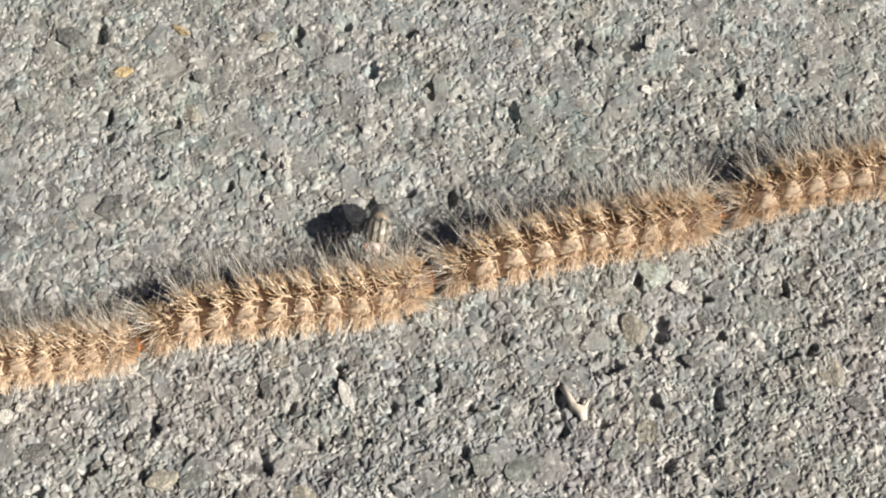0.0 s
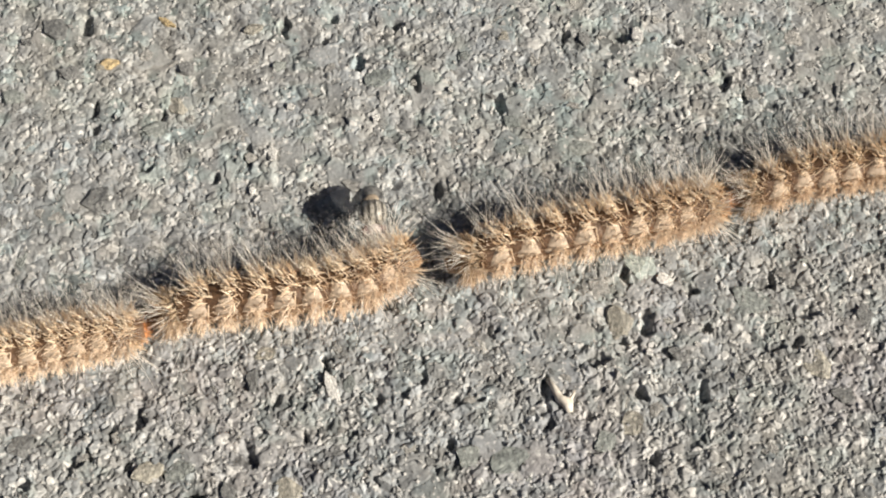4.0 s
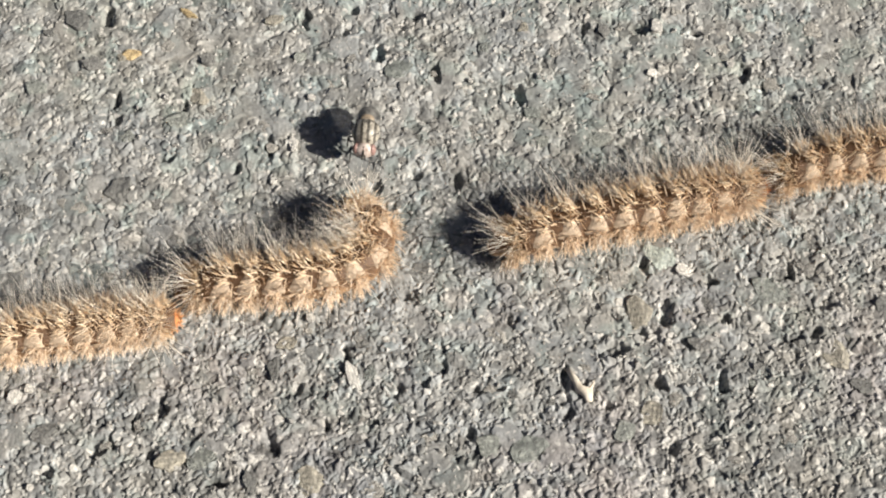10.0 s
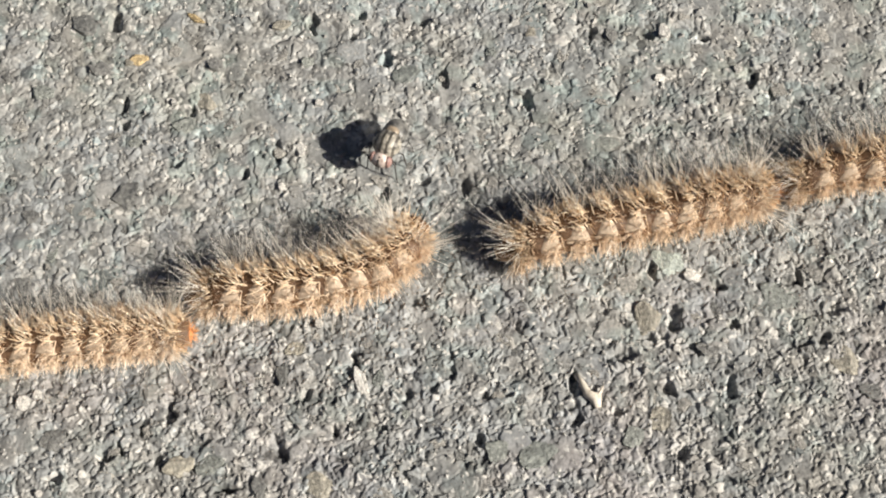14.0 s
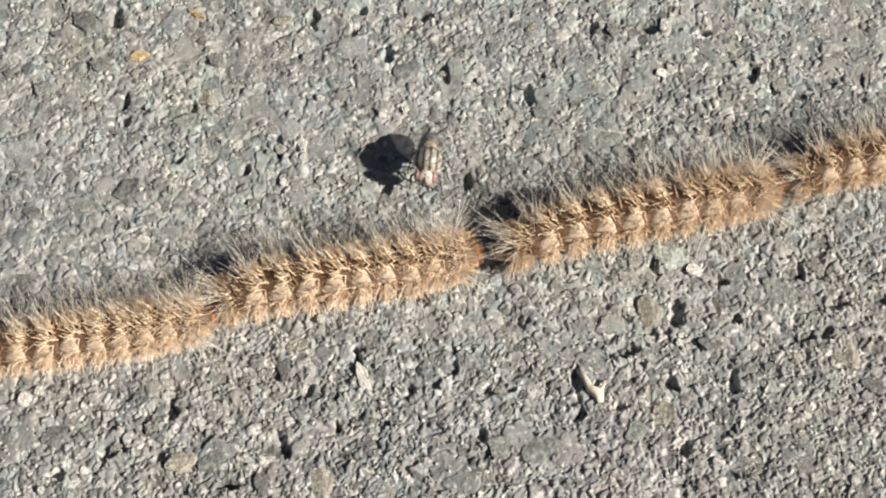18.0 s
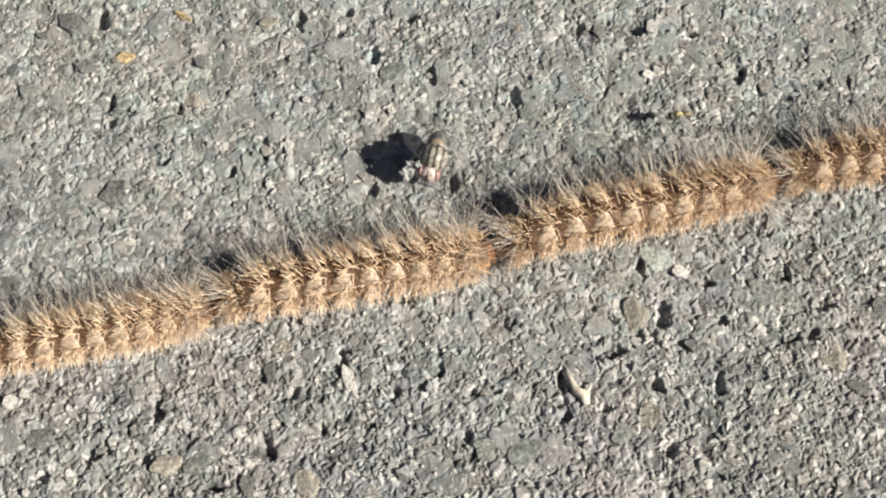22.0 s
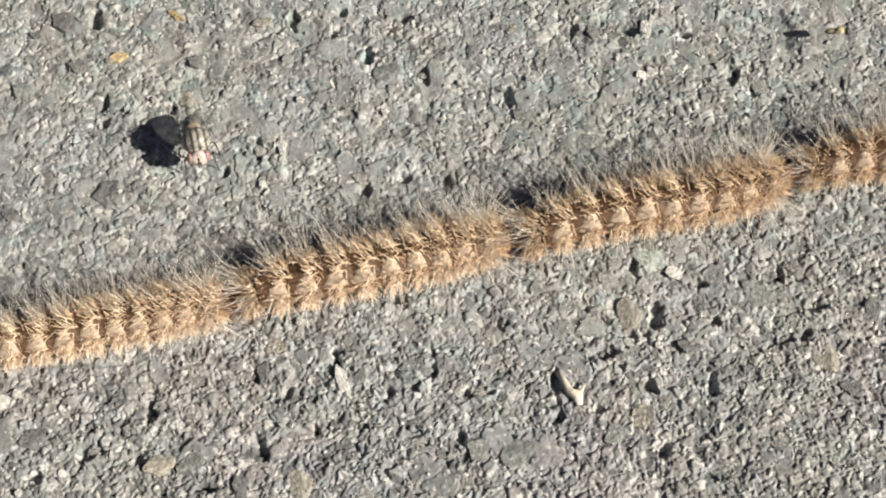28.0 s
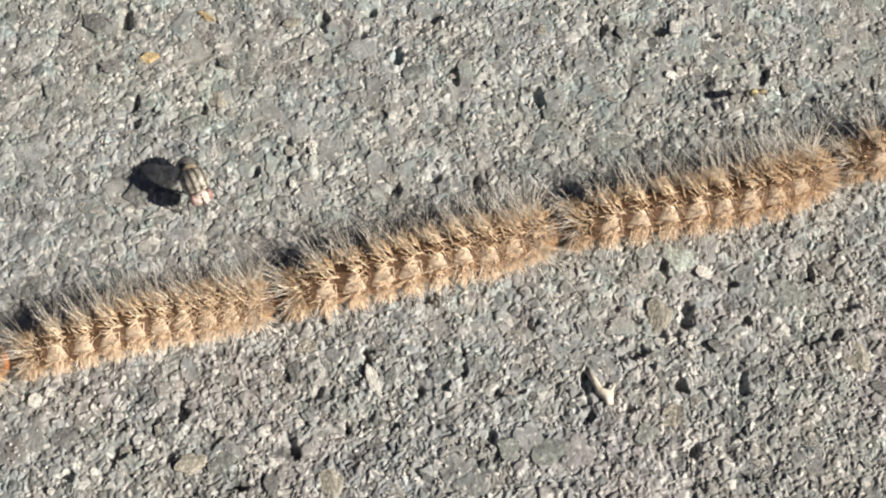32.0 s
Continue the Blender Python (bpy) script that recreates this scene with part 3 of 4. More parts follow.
class Caterpillar:
    """A caterpillar of rigid rings. bend() says where its axis lies at a time; crawl() keys the rings."""

    def __init__(self, label, rings, size, seed):
        self.root = tagged(new("caterpillar"), label, "caterpillar", "procession of caterpillars")
        self.root.empty_display_size = 0.002
        self.times, self.lines, self.rings, self.size = [], [], [], size
        r = random.Random(seed)
        for i in range(rings):
            me = RING_TAIL if i == 0 else RING_NECK if i == rings - 1 else r.choice(RINGS)
            ring = part("segment", me, self.root)
            fat = size * FATNESS[min(i, 3)] if i < rings - 2 else size * (0.95 if i == rings - 1 else 1.02)
            ring.scale = (size, fat, fat)
            if i == 0:
                part("back_tuft", r.choice(BACK_TUFTS), ring)
                part("back_tuft", r.choice(BACK_TUFTS), ring, m=pose(1.5 * MM, 0, 0.1 * MM))
                part("crest_tuft", r.choice(CREST_TUFTS), ring)
                part("rump_tuft", RUMP_TUFT, ring, "brown and cream rump bristles")
                part("tail_tuft", TAIL_TUFT, ring, "dark spread tail bristles")
                part("tail_hairs", TAIL_LONG, ring, "long pale tail hairs")
            else:
                part("back_tuft", r.choice(BACK_TUFTS), ring)
                part("crest_tuft", r.choice(CREST_TUFTS), ring)
                part("long_hairs", r.choice(LONG_HAIRS), ring)
            if i == rings - 1:
                part("neck_tuft", NECK_TUFT, ring, "golden bristles behind the head", pose(0.7 * MM, 0, 0))
                part("front_hairs", FRONT_HAIRS, ring, "long white hairs round the head")
            for k in range(2):
                part("side_tuft", r.choice(SIDE_TUFTS[k]), ring)
                part("foot_fringe", r.choice(LOW_TUFTS[k]), ring)
                part("foot", FEET[k], ring)
                if 0 < i < rings - 1:
                    part("back_plate", r.choice(PLATES[k]), ring, "bare pale peach plate")
                if i > rings - 4:
                    part("chest_tuft", CHEST_TUFTS[k], ring)
            self.rings.append(ring)
        head = part("head", HEAD_MESH, self.root, "orange-red head capsule")
        head.scale = (size, size, size)
        part("head_bristles", HEAD_HAIRS, head, "short rust-coloured bristles")
        self.rings.append(head)
        self.twist = [r.uniform(-5, 5) for _ in self.rings]

    def bend(self, t, lift, *points):
        """At t seconds the axis runs from tail to head through points (mm); the head is lifted by lift mm."""
        self.times.append(t)
        pts = [Vector((*p, 0)) for p in points]
        pts = [pts[0] * 2 - pts[1], *pts, pts[-1] * 2 - pts[-2]]
        dense = []
        for a, b, c, d in zip(pts, pts[1:], pts[2:], pts[3:]):
            for i in range(12):
                u = i / 12
                dense.append(0.5 * (2 * b + (c - a) * u + (2 * a - 5 * b + 4 * c - d) * u * u + (3 * b - a - 3 * c + d) * u ** 3))
        dense.append(pts[-2])
        run = [0.0]
        for a, b in zip(dense, dense[1:]):
            run.append(run[-1] + (b - a).length)
        line = []
        for i in range(41):
            s = run[-1] * i / 40
            xy = [float(np.interp(s, run, [p[k] for p in dense])) for k in (0, 1)]
            line.append((*xy, lift * max(0, i / 40 - 0.6) ** 1.5 / 0.253))
        self.lines.append(np.array(line))

    def axis(self, t):
        """The axis at any time: 41 points, gliding between the given ones."""
        T = self.times
        i = max(0, min(len(T) - 2, int(np.searchsorted(T, t)) - 1))
        u = (t - T[i]) / (T[i + 1] - T[i])
        a, b = self.lines[i], self.lines[i + 1]
        before = (b - self.lines[i - 1]) / (T[i + 1] - T[i - 1]) if i > 0 else (b - a) / (T[i + 1] - T[i])
        after = (self.lines[i + 2] - a) / (T[i + 2] - T[i]) if i + 2 < len(T) else (b - a) / (T[i + 1] - T[i])
        d = T[i + 1] - T[i]
        return (2 * u ** 3 - 3 * u * u + 1) * a + (u ** 3 - 2 * u * u + u) * d * before + (3 * u * u - 2 * u ** 3) * b + (u ** 3 - u * u) * d * after

    def crawl(self, seconds, phase):
        rows = [[] for _ in self.rings]
        base = []
        n = len(self.rings)
        for step in range(int(seconds) + 1):
            t = float(step)
            line = self.axis(t)
            mid, ahead = line[20], line[30] - line[8]
            root = pose(mid[0] * MM, mid[1] * MM, 0, 0, 0, math.degrees(math.atan2(ahead[1], ahead[0])))
            base.append((t, root))
            back = root.inverted()
            for k in range(n):
                u = k / (n - 1)
                f = 0.05 + 0.94 * u * (1.15 - 0.15 * u)
                s = f * 40
                i = min(39, int(s))
                p = line[i] + (line[i + 1] - line[i]) * (s - i)
                j, l = max(0, int(s - 1.6)), min(40, int(s + 2.6))
                d = line[l] - line[j]
                ring_size = self.rings[k].scale[2]
                wave = 0.16 * math.sin(math.tau * (t / 2.7 - k / 6.5) + phase)
                yaw = math.degrees(math.atan2(d[1], d[0]))
                tip = -math.degrees(math.atan2(d[2], math.hypot(d[0], d[1])))
                world_pose = pose(p[0] * MM, p[1] * MM, (HIGH * ring_size + 0.12 + max(0, wave) + p[2]) * MM, self.twist[k], tip, yaw)
                rows[k].append((t, back @ world_pose))
        walk(self.root, base)
        for ring, r in zip(self.rings, rows):
            walk(ring, r)


first = Caterpillar("slender tan caterpillar with pale flank bristles on the asphalt", 10, 1.0, 1)
second = Caterpillar("brown and cream hairy caterpillar that curls up and stretches again", 10, 1.09, 2)
third = Caterpillar("stout hairy caterpillar with dark tail bristles, brown back, cream flanks", 10, 1.09, 3)
fourth = Caterpillar("golden brown hairy caterpillar leading the line on asphalt", 10, 1.0, 4)
follower = Caterpillar("tan hairy caterpillar at the end of the line", 9, 0.98, 5)


# ---- the flesh fly ----
def wing_mesh(name, length, width, side, mat=None):
    """A thin wing with a rounded outline and a slight camber, from its root backwards along -x."""
    bm = bmesh.new()
    rows = []
    for i in range(11):
        u = i / 10
        half = width * math.sin(math.pi * min(1, 0.12 + 0.88 * u) ** 0.8) * 0.5 + 0.08
        rows.append([])
        for k in range(5):
            v = k / 4 - 0.5
            rows[-1].append(bm.verts.new(Vector((-u * length, side * (v * 2 * half + u * length * 0.22), 0.22 * math.sin(math.pi * u) - 0.5 * v * v)) * MM))
    for a, b in zip(rows, rows[1:]):
        for k in range(4):
            bm.faces.new((a[k], a[k + 1], b[k + 1], b[k]))
    bmesh.ops.solidify(bm, geom=bm.faces[:], thickness=0.02 * MM)
    return mesh_of(name, bm, mat or WING)


def fly_leg(side, root_x, knee, foot):
    bm = bmesh.new()
    tube(bm, [(root_x, side * 0.7, 2.8), (knee[0], side * knee[1], knee[2] + 0.6), (foot[0], side * foot[1], 0.15), (foot[0] + 0.5, side * (foot[1] + 0.35), 0.02)],
         [0.16, 0.11, 0.065, 0.045], 6)
    return mesh_of("leg", bm, LEG)


def make_fly():
    root = tagged(new("flesh_fly"), "grey striped flesh fly with red eyes standing on asphalt", "fly")
    part("thorax", ball("thorax", THORAX, 1.6, 1.62, 1.45, (0, 0, 3.9), rough=0.05), root, "grey thorax with dark stripes")
    part("scutellum", ball("scutellum", SCUTELLUM, 0.6, 0.85, 0.5, (-1.45, 0, 4.35), rough=0.05), root, "tawny shield behind the thorax")
    part("abdomen", ball("abdomen", ABDOMEN, 1.85, 1.42, 1.15, (-2.3, 0, 2.7), 0.12, 0.05), root, "black and grey chequered abdomen")
    head = part("head", ball("head", FACE, 0.8, 1.2, 1.1, (2.0, 0, 3.35)), root, "silvery white face")
    bm = bmesh.new()
    tube(bm, [(2.15, 0, 4.43), (2.57, 0, 4.13), (2.79, 0, 3.65)], [0.10, 0.12, 0.08], 6)
    part("brow", mesh_of("brow", bm, LEG), head, "dark stripe between the eyes")
    for side in (1, -1):
        part("eye", ball("eye", EYE, 0.62, 0.42, 0.85, (1.95, side * 0.92, 3.43)), head, "dark red eye")
        bm = bmesh.new()
        tube(bm, [(2.7, side * 0.12, 3.65), (3.05, side * 0.16, 3.05)], [0.1, 0.07], 6)
        part("antenna", mesh_of("antenna", bm, LEG), head)
        part("wing", wing_mesh("wing", 6.8, 2.6, side), root, "smoky clear wing", pose(0.4 * MM, side * 1.0 * MM, 4.7 * MM, side * -8, -14, side * -22))
        part("leg", fly_leg(side, 0.9, (1.7, 1.6, 2.3), (1.9, 1.8)), root)
        part("leg", fly_leg(side, 0.1, (0.2, 2.0, 2.4), (0.1, 2.3)), root)
        part("leg", fly_leg(side, -0.7, (-1.6, 1.8, 2.5), (-2.4, 2.0)), root)
    r = random.Random(5)
    verts, faces = [], []
    for i in range(46):
        a, b = r.uniform(0, math.tau), r.uniform(0.15, 1.2)
        out = Vector((math.cos(a) * math.sin(b), math.sin(a) * math.sin(b), math.cos(b)))
        hair(verts, faces, Vector((out.x * 1.5, out.y * 1.55, 3.9 + out.z * 1.38)), out + Vector((-0.7, 0, 0)), r.uniform(0.5, 0.9), 0.03, 0, Vector((0, 0, 0)))
    me = bpy.data.meshes.new("bristles")
    me.from_pydata(verts, [], faces)
    me.materials.append(LEG)
    part("bristles", me, root)
    return root


def make_gnat():
    """A tiny yellow fly in hovering flight."""
    root = tagged(new("hovering_fly"), "tiny yellow fly hovering low over the asphalt", "fly")
    part("thorax", ball("thorax", GNAT_BODY, 0.66, 0.55, 0.55, (0, 0, 0), subdiv=2), root)
    part("abdomen", ball("abdomen", GNAT_TAIL, 0.85, 0.42, 0.4, (-1.15, 0, -0.15), 0.1, subdiv=2), root, "dark banded abdomen")
    part("head", ball("head", LEG, 0.4, 0.55, 0.46, (1.0, 0, 0), subdiv=2), root, "dark head")
    for side in (1, -1):
        part("wing", wing_mesh("wing", 3.0, 1.3, side, SMOKY_WING), root, "clear wing", pose(0.1 * MM, side * 0.4 * MM, 0.5 * MM, 0, 0, side * -55))
        for x in (-0.3, 0.0, 0.3):
            bm = bmesh.new()
            tube(bm, [(x, side * 0.25, -0.3), (x * 2.2 - 0.2, side * 0.75, -0.5), (x * 2.6 - 0.5, side * 0.9, -1.1)], [0.07, 0.05, 0.03], 5)
            part("leg", mesh_of("leg", bm, LEG), root)
    return root


FLY, HOVER = make_fly(), make_gnat()
FLY.scale = (1.14, 1.14, 1.14)


# ---- dry plant bit on the asphalt ----
def make_twig():
    a, b, c, d, e = [(p[0], p[1]) for p in [
    (15.0, -17.1, 0.03, 0.04), (16.4, -19.8, 0.03, 0.04), (17.6, -21.4, 0.03, 0.04), (18.6, -18.1, 0.03, 0.04), (17.4, -20.3, 0.03, 0.04)]]
    root = tagged(new("dry_plant_fragment"), "pale forked dry plant fragment lying on the asphalt", "twig")
    lay = 0.05
    bm = bmesh.new()
    tube(bm, [(*a, lay), ((a[0] + b[0]) / 2 + 0.15, (a[1] + b[1]) / 2, lay + 0.3), (*b, lay + 0.35), (*e, lay + 0.3), (*c, lay)], [0.3, 0.42, 0.6, 0.85, 0.42], 8)
    part("stem", mesh_of("stem", bm, DRY), root)
    bm = bmesh.new()
    tube(bm, [(*e, lay + 0.3), (e[0] * 0.6 + d[0] * 0.4 + 0.1, e[1] * 0.6 + d[1] * 0.4, lay + 0.35), (e[0] * 0.25 + d[0] * 0.75, e[1] * 0.25 + d[1] * 0.75, lay + 0.15)], [0.4, 0.22, 0.1], 8)
    part("fork", mesh_of("fork", bm, DRY), root)
    return root


make_twig()


# ---- aggregate stones set in the asphalt ----
def stone_mesh(seed):
    """A broken stone about 2 units wide: a convex lump with flat faces, rather flat on top."""
    r = random.Random(seed)
    bm = bmesh.new()
    bmesh.ops.create_icosphere(bm, subdivisions=3, radius=1)
    cuts = [(Vector((r.gauss(0, 1), r.gauss(0, 1), r.gauss(0, 0.25))).normalized(), r.uniform(0.5, 0.85)) for _ in range(9)]
    cuts += [(Vector((r.gauss(0, 0.3), r.gauss(0, 0.3), 1)).normalized(), r.uniform(0.32, 0.5)) for _ in range(3)]
    off = Vector((seed * 1.7, seed * 0.3, 0))
    for v in bm.verts:
        p = v.co.copy()
        for n, d in cuts:
            p -= n * max(0, p.dot(n) - d)
        wide = 1 + 0.2 * noise.noise(Vector((p.x, p.y, 0)) * 1.6 + off)
        p.x, p.y = p.x * wide, p.y * wide
        p.z = max(-0.8, p.z) + 0.10 * noise.noise(p * 2.4 + off) + 0.06 * noise.noise(p * 6 + off)
        v.co = p * 1.25
    me = bpy.data.meshes.new("stone")
    bm.to_mesh(me)
    bm.free()
    return me


def stone_set(mat, seeds):
    out = []
    for s in seeds:
        me = stone_mesh(s)
        me.materials.append(mat)
        out.append(me)
    return out


def lay_stone(me, x, y, rx, ry, turn, label="", proud=0.25):
    """Sets a stone of half sizes rx, ry (mm) into the surface so that its top stands a little proud."""
    rz = 0.35 * min(rx, ry) + 0.2
    z = proud - 0.56 * rz
    m = Matrix.LocRotScale((x * MM, y * MM, z * MM), Euler((radians(RNG.uniform(-5, 5)), radians(RNG.uniform(-5, 5)), radians(turn))), (rx * MM, ry * MM, rz * MM))
    return part("stone", me, GROUND, label, m)


DARK_STONES = [
    (-49.9, 33.6, 1.88, 1.73, 20), (-53.5, 31.5, 0.89, 0.68, 0), (-46.9, 26.4, 1.16, 1.58, 70), (-42.3, 7.7, 2.12, 2.34, 10), (-54.0, 4.5, 1.16, 1.13, 0),
    (-31.8, 27.3, 1.16, 0.98, 30), (-21.1, -16.8, 0.75, 1.51, 0), (-23.2, -31.5, 0.82, 1.43, 15), (-3.5, -3.9, 1.91, 1.66, 0), (31.6, -13.8, 1.57, 0.98, -10),
    (21.5, 31.8, 0.96, 0.98, 0), (50.9, -19.0, 1.57, 1.06, 0), (54.8, -8.9, 1.02, 1.51, 0), (-46.6, -12.3, 0.34, 0.38, 0), (-48.1, -25.5, 1.84, 1.66, 30)]
TEAL_STONES = [
    (-35.3, 17.8, 1.84, 1.13, 20), (-41.7, 15.2, 1.02, 0.98, 0), (-6.4, 26.0, 1.91, 1.58, 20), (20.5, 15.2, 1.57, 1.06, 0), (11.7, 19.0, 1.30, 0.83, 0),
    (12.7, 14.6, 1.16, 0.90, 0), (-9.3, -17.9, 0.89, 1.13, 0), (9.9, -27.0, 2.39, 1.73, 20), (41.6, -7.0, 2.60, 1.88, -35),
    (-54.1, 22.9, 1.64, 1.13, 10), (5.2, -27.0, 1.71, 1.51, 0), (21.6, -25.5, 1.71, 1.36, 30), (-29.4, -28.4, 1.78, 1.36, 20)]
PALE_STONES = [
    (-36.8, 21.3, 0.51, 0.53, 0), (-17.6, 21.2, 0.61, 0.57, 0), (-22.1, 8.9, 0.51, 0.57, 0), (-19.7, 14.4, 0.61, 1.21, 10), (-52.4, -20.6, 0.89, 0.90, 0),
    (-50.7, -19.8, 0.68, 0.68, 0), (-11.2, -18.3, 0.82, 2.34, 20), (-16.7, -10.2, 0.58, 0.60, 0), (38.3, 26.4, 0.55, 0.60, 0), (27.7, 25.1, 0.75, 0.53, 0),
    (28.8, 32.2, 0.96, 1.36, 0), (3.5, 23.8, 0.41, 0.45, 0), (30.1, -3.6, 1.16, 0.90, -20), (-6.3, 19.5, 0.51, 0.49, 0), (-49.3, -32.1, 0.44, 0.45, 0),
    (33.7, -12.7, 0.48, 0.41, 0), (27.7, -13.7, 0.51, 0.57, 0)]
WARM_STONES = [
    (-42.1, 27.9, 0.75, 0.60, 0), (-43.2, 27.6, 0.68, 0.53, 0), (-34.9, 34.5, 1.23, 0.45, -35), (-32.6, 21.4, 1.43, 1.43, 0), (-23.0, 33.6, 1.37, 1.13, 0),
    (-19.5, -13.8, 1.50, 1.06, 0), (-15.8, -31.2, 1.91, 2.04, 0), (10.8, 32.2, 0.89, 0.90, 0), (48.5, -15.3, 2.19, 2.26, 0), (-32.8, -28.4, 2.05, 1.73, 0),
    (25.1, -23.0, 1.71, 1.88, 0), (24.4, -9.3, 1.71, 2.26, 0)]

taken = []
for rows, mat, seed, label in ((DARK_STONES, STONE_DARK, 100, "dark slate stone"), (TEAL_STONES, STONE_TEAL, 120, "greenish grey stone"),
                               (PALE_STONES, STONE_PALE, 140, "pale quartz stone"), (WARM_STONES, STONE_WARM, 160, "tan stone")):
    kinds = stone_set(mat, range(seed, seed + 5))
    orange = stone_set(STONE_ORANGE, [seed + 9])[0]
    for i, (x, y, rx, ry, turn) in enumerate(rows):
        me = orange if mat is STONE_WARM and i in (0, 2) else kinds[i % 5]
        wide = 1.45 if me is orange and i == 0 else 1.0
        lay_stone(me, x, y, rx * wide, ry * wide, turn, "orange-brown stone" if me is orange else label, 0.34 if mat is STONE_PALE else 0.3 if me is orange else 0.22)
        taken.append((x, y, max(rx, ry)))

lay_stone(stone_set(STONE_MINT, [127])[0], 27.6, -2.4, 2.2, 1.9, -25, "pale green stone", 0.32)
taken.append((27.6, -2.4, 2.2))
GREYS = stone_set(STONE_GREY, range(200, 212)) + stone_set(STONE_TEAL, range(212, 214)) + stone_set(STONE_DARK, range(214, 216))
count = 0
while count < 235:
    x, y, size = RNG.uniform(-60, 60), RNG.uniform(-34, 40), RNG.gamma(3.0, 0.2) + 0.35
    if size > 1.9 or any(math.hypot(x - a, y - b) < size + c for a, b, c in taken):
        continue
    taken.append((x, y, size))
    lay_stone(GREYS[RNG.randint(len(GREYS))], x, y, size, size * RNG.uniform(0.6, 0.95), RNG.uniform(0, 360), proud=RNG.uniform(-0.14, 0.05))
    count += 1


def make_grit():
    """Loose crumbs and sand grains over the whole surface, one mesh."""
    n = 9000
    x, y = RNG.uniform(-62, 62, n), RNG.uniform(-35, 42, n)
    h, _ = asphalt_height(x, y)
    size = RNG.gamma(2.0, 0.065, n) + 0.08
    verts, faces = [], []
    shape = np.array([(1, 0, 0), (-1, 0, 0), (0, 1, 0), (0, -1, 0), (0, 0, 1), (0, 0, -1)])
    tri = [(0, 2, 4), (2, 1, 4), (1, 3, 4), (3, 0, 4), (2, 0, 5), (1, 2, 5), (3, 1, 5), (0, 3, 5)]
    for i in range(n):
        turn = np.array(Euler(RNG.uniform(0, 6.28, 3)).to_matrix())
        p = (shape * RNG.uniform(0.55, 1.1, (6, 1))) @ turn.T * size[i] + (x[i], y[i], h[i] - size[i] * 0.1)
        k = len(verts)
        verts.extend((p * MM).tolist())
        faces.extend([(a + k, b + k, c + k) for a, b, c in tri])
    me = bpy.data.meshes.new("grit")
    me.from_pydata(verts, [], faces)
    me.materials.append(GRIT)
    tagged(new("grit", me), "loose pale sand grains and crumbs on the asphalt", "grit", kind="stuff")


make_grit()


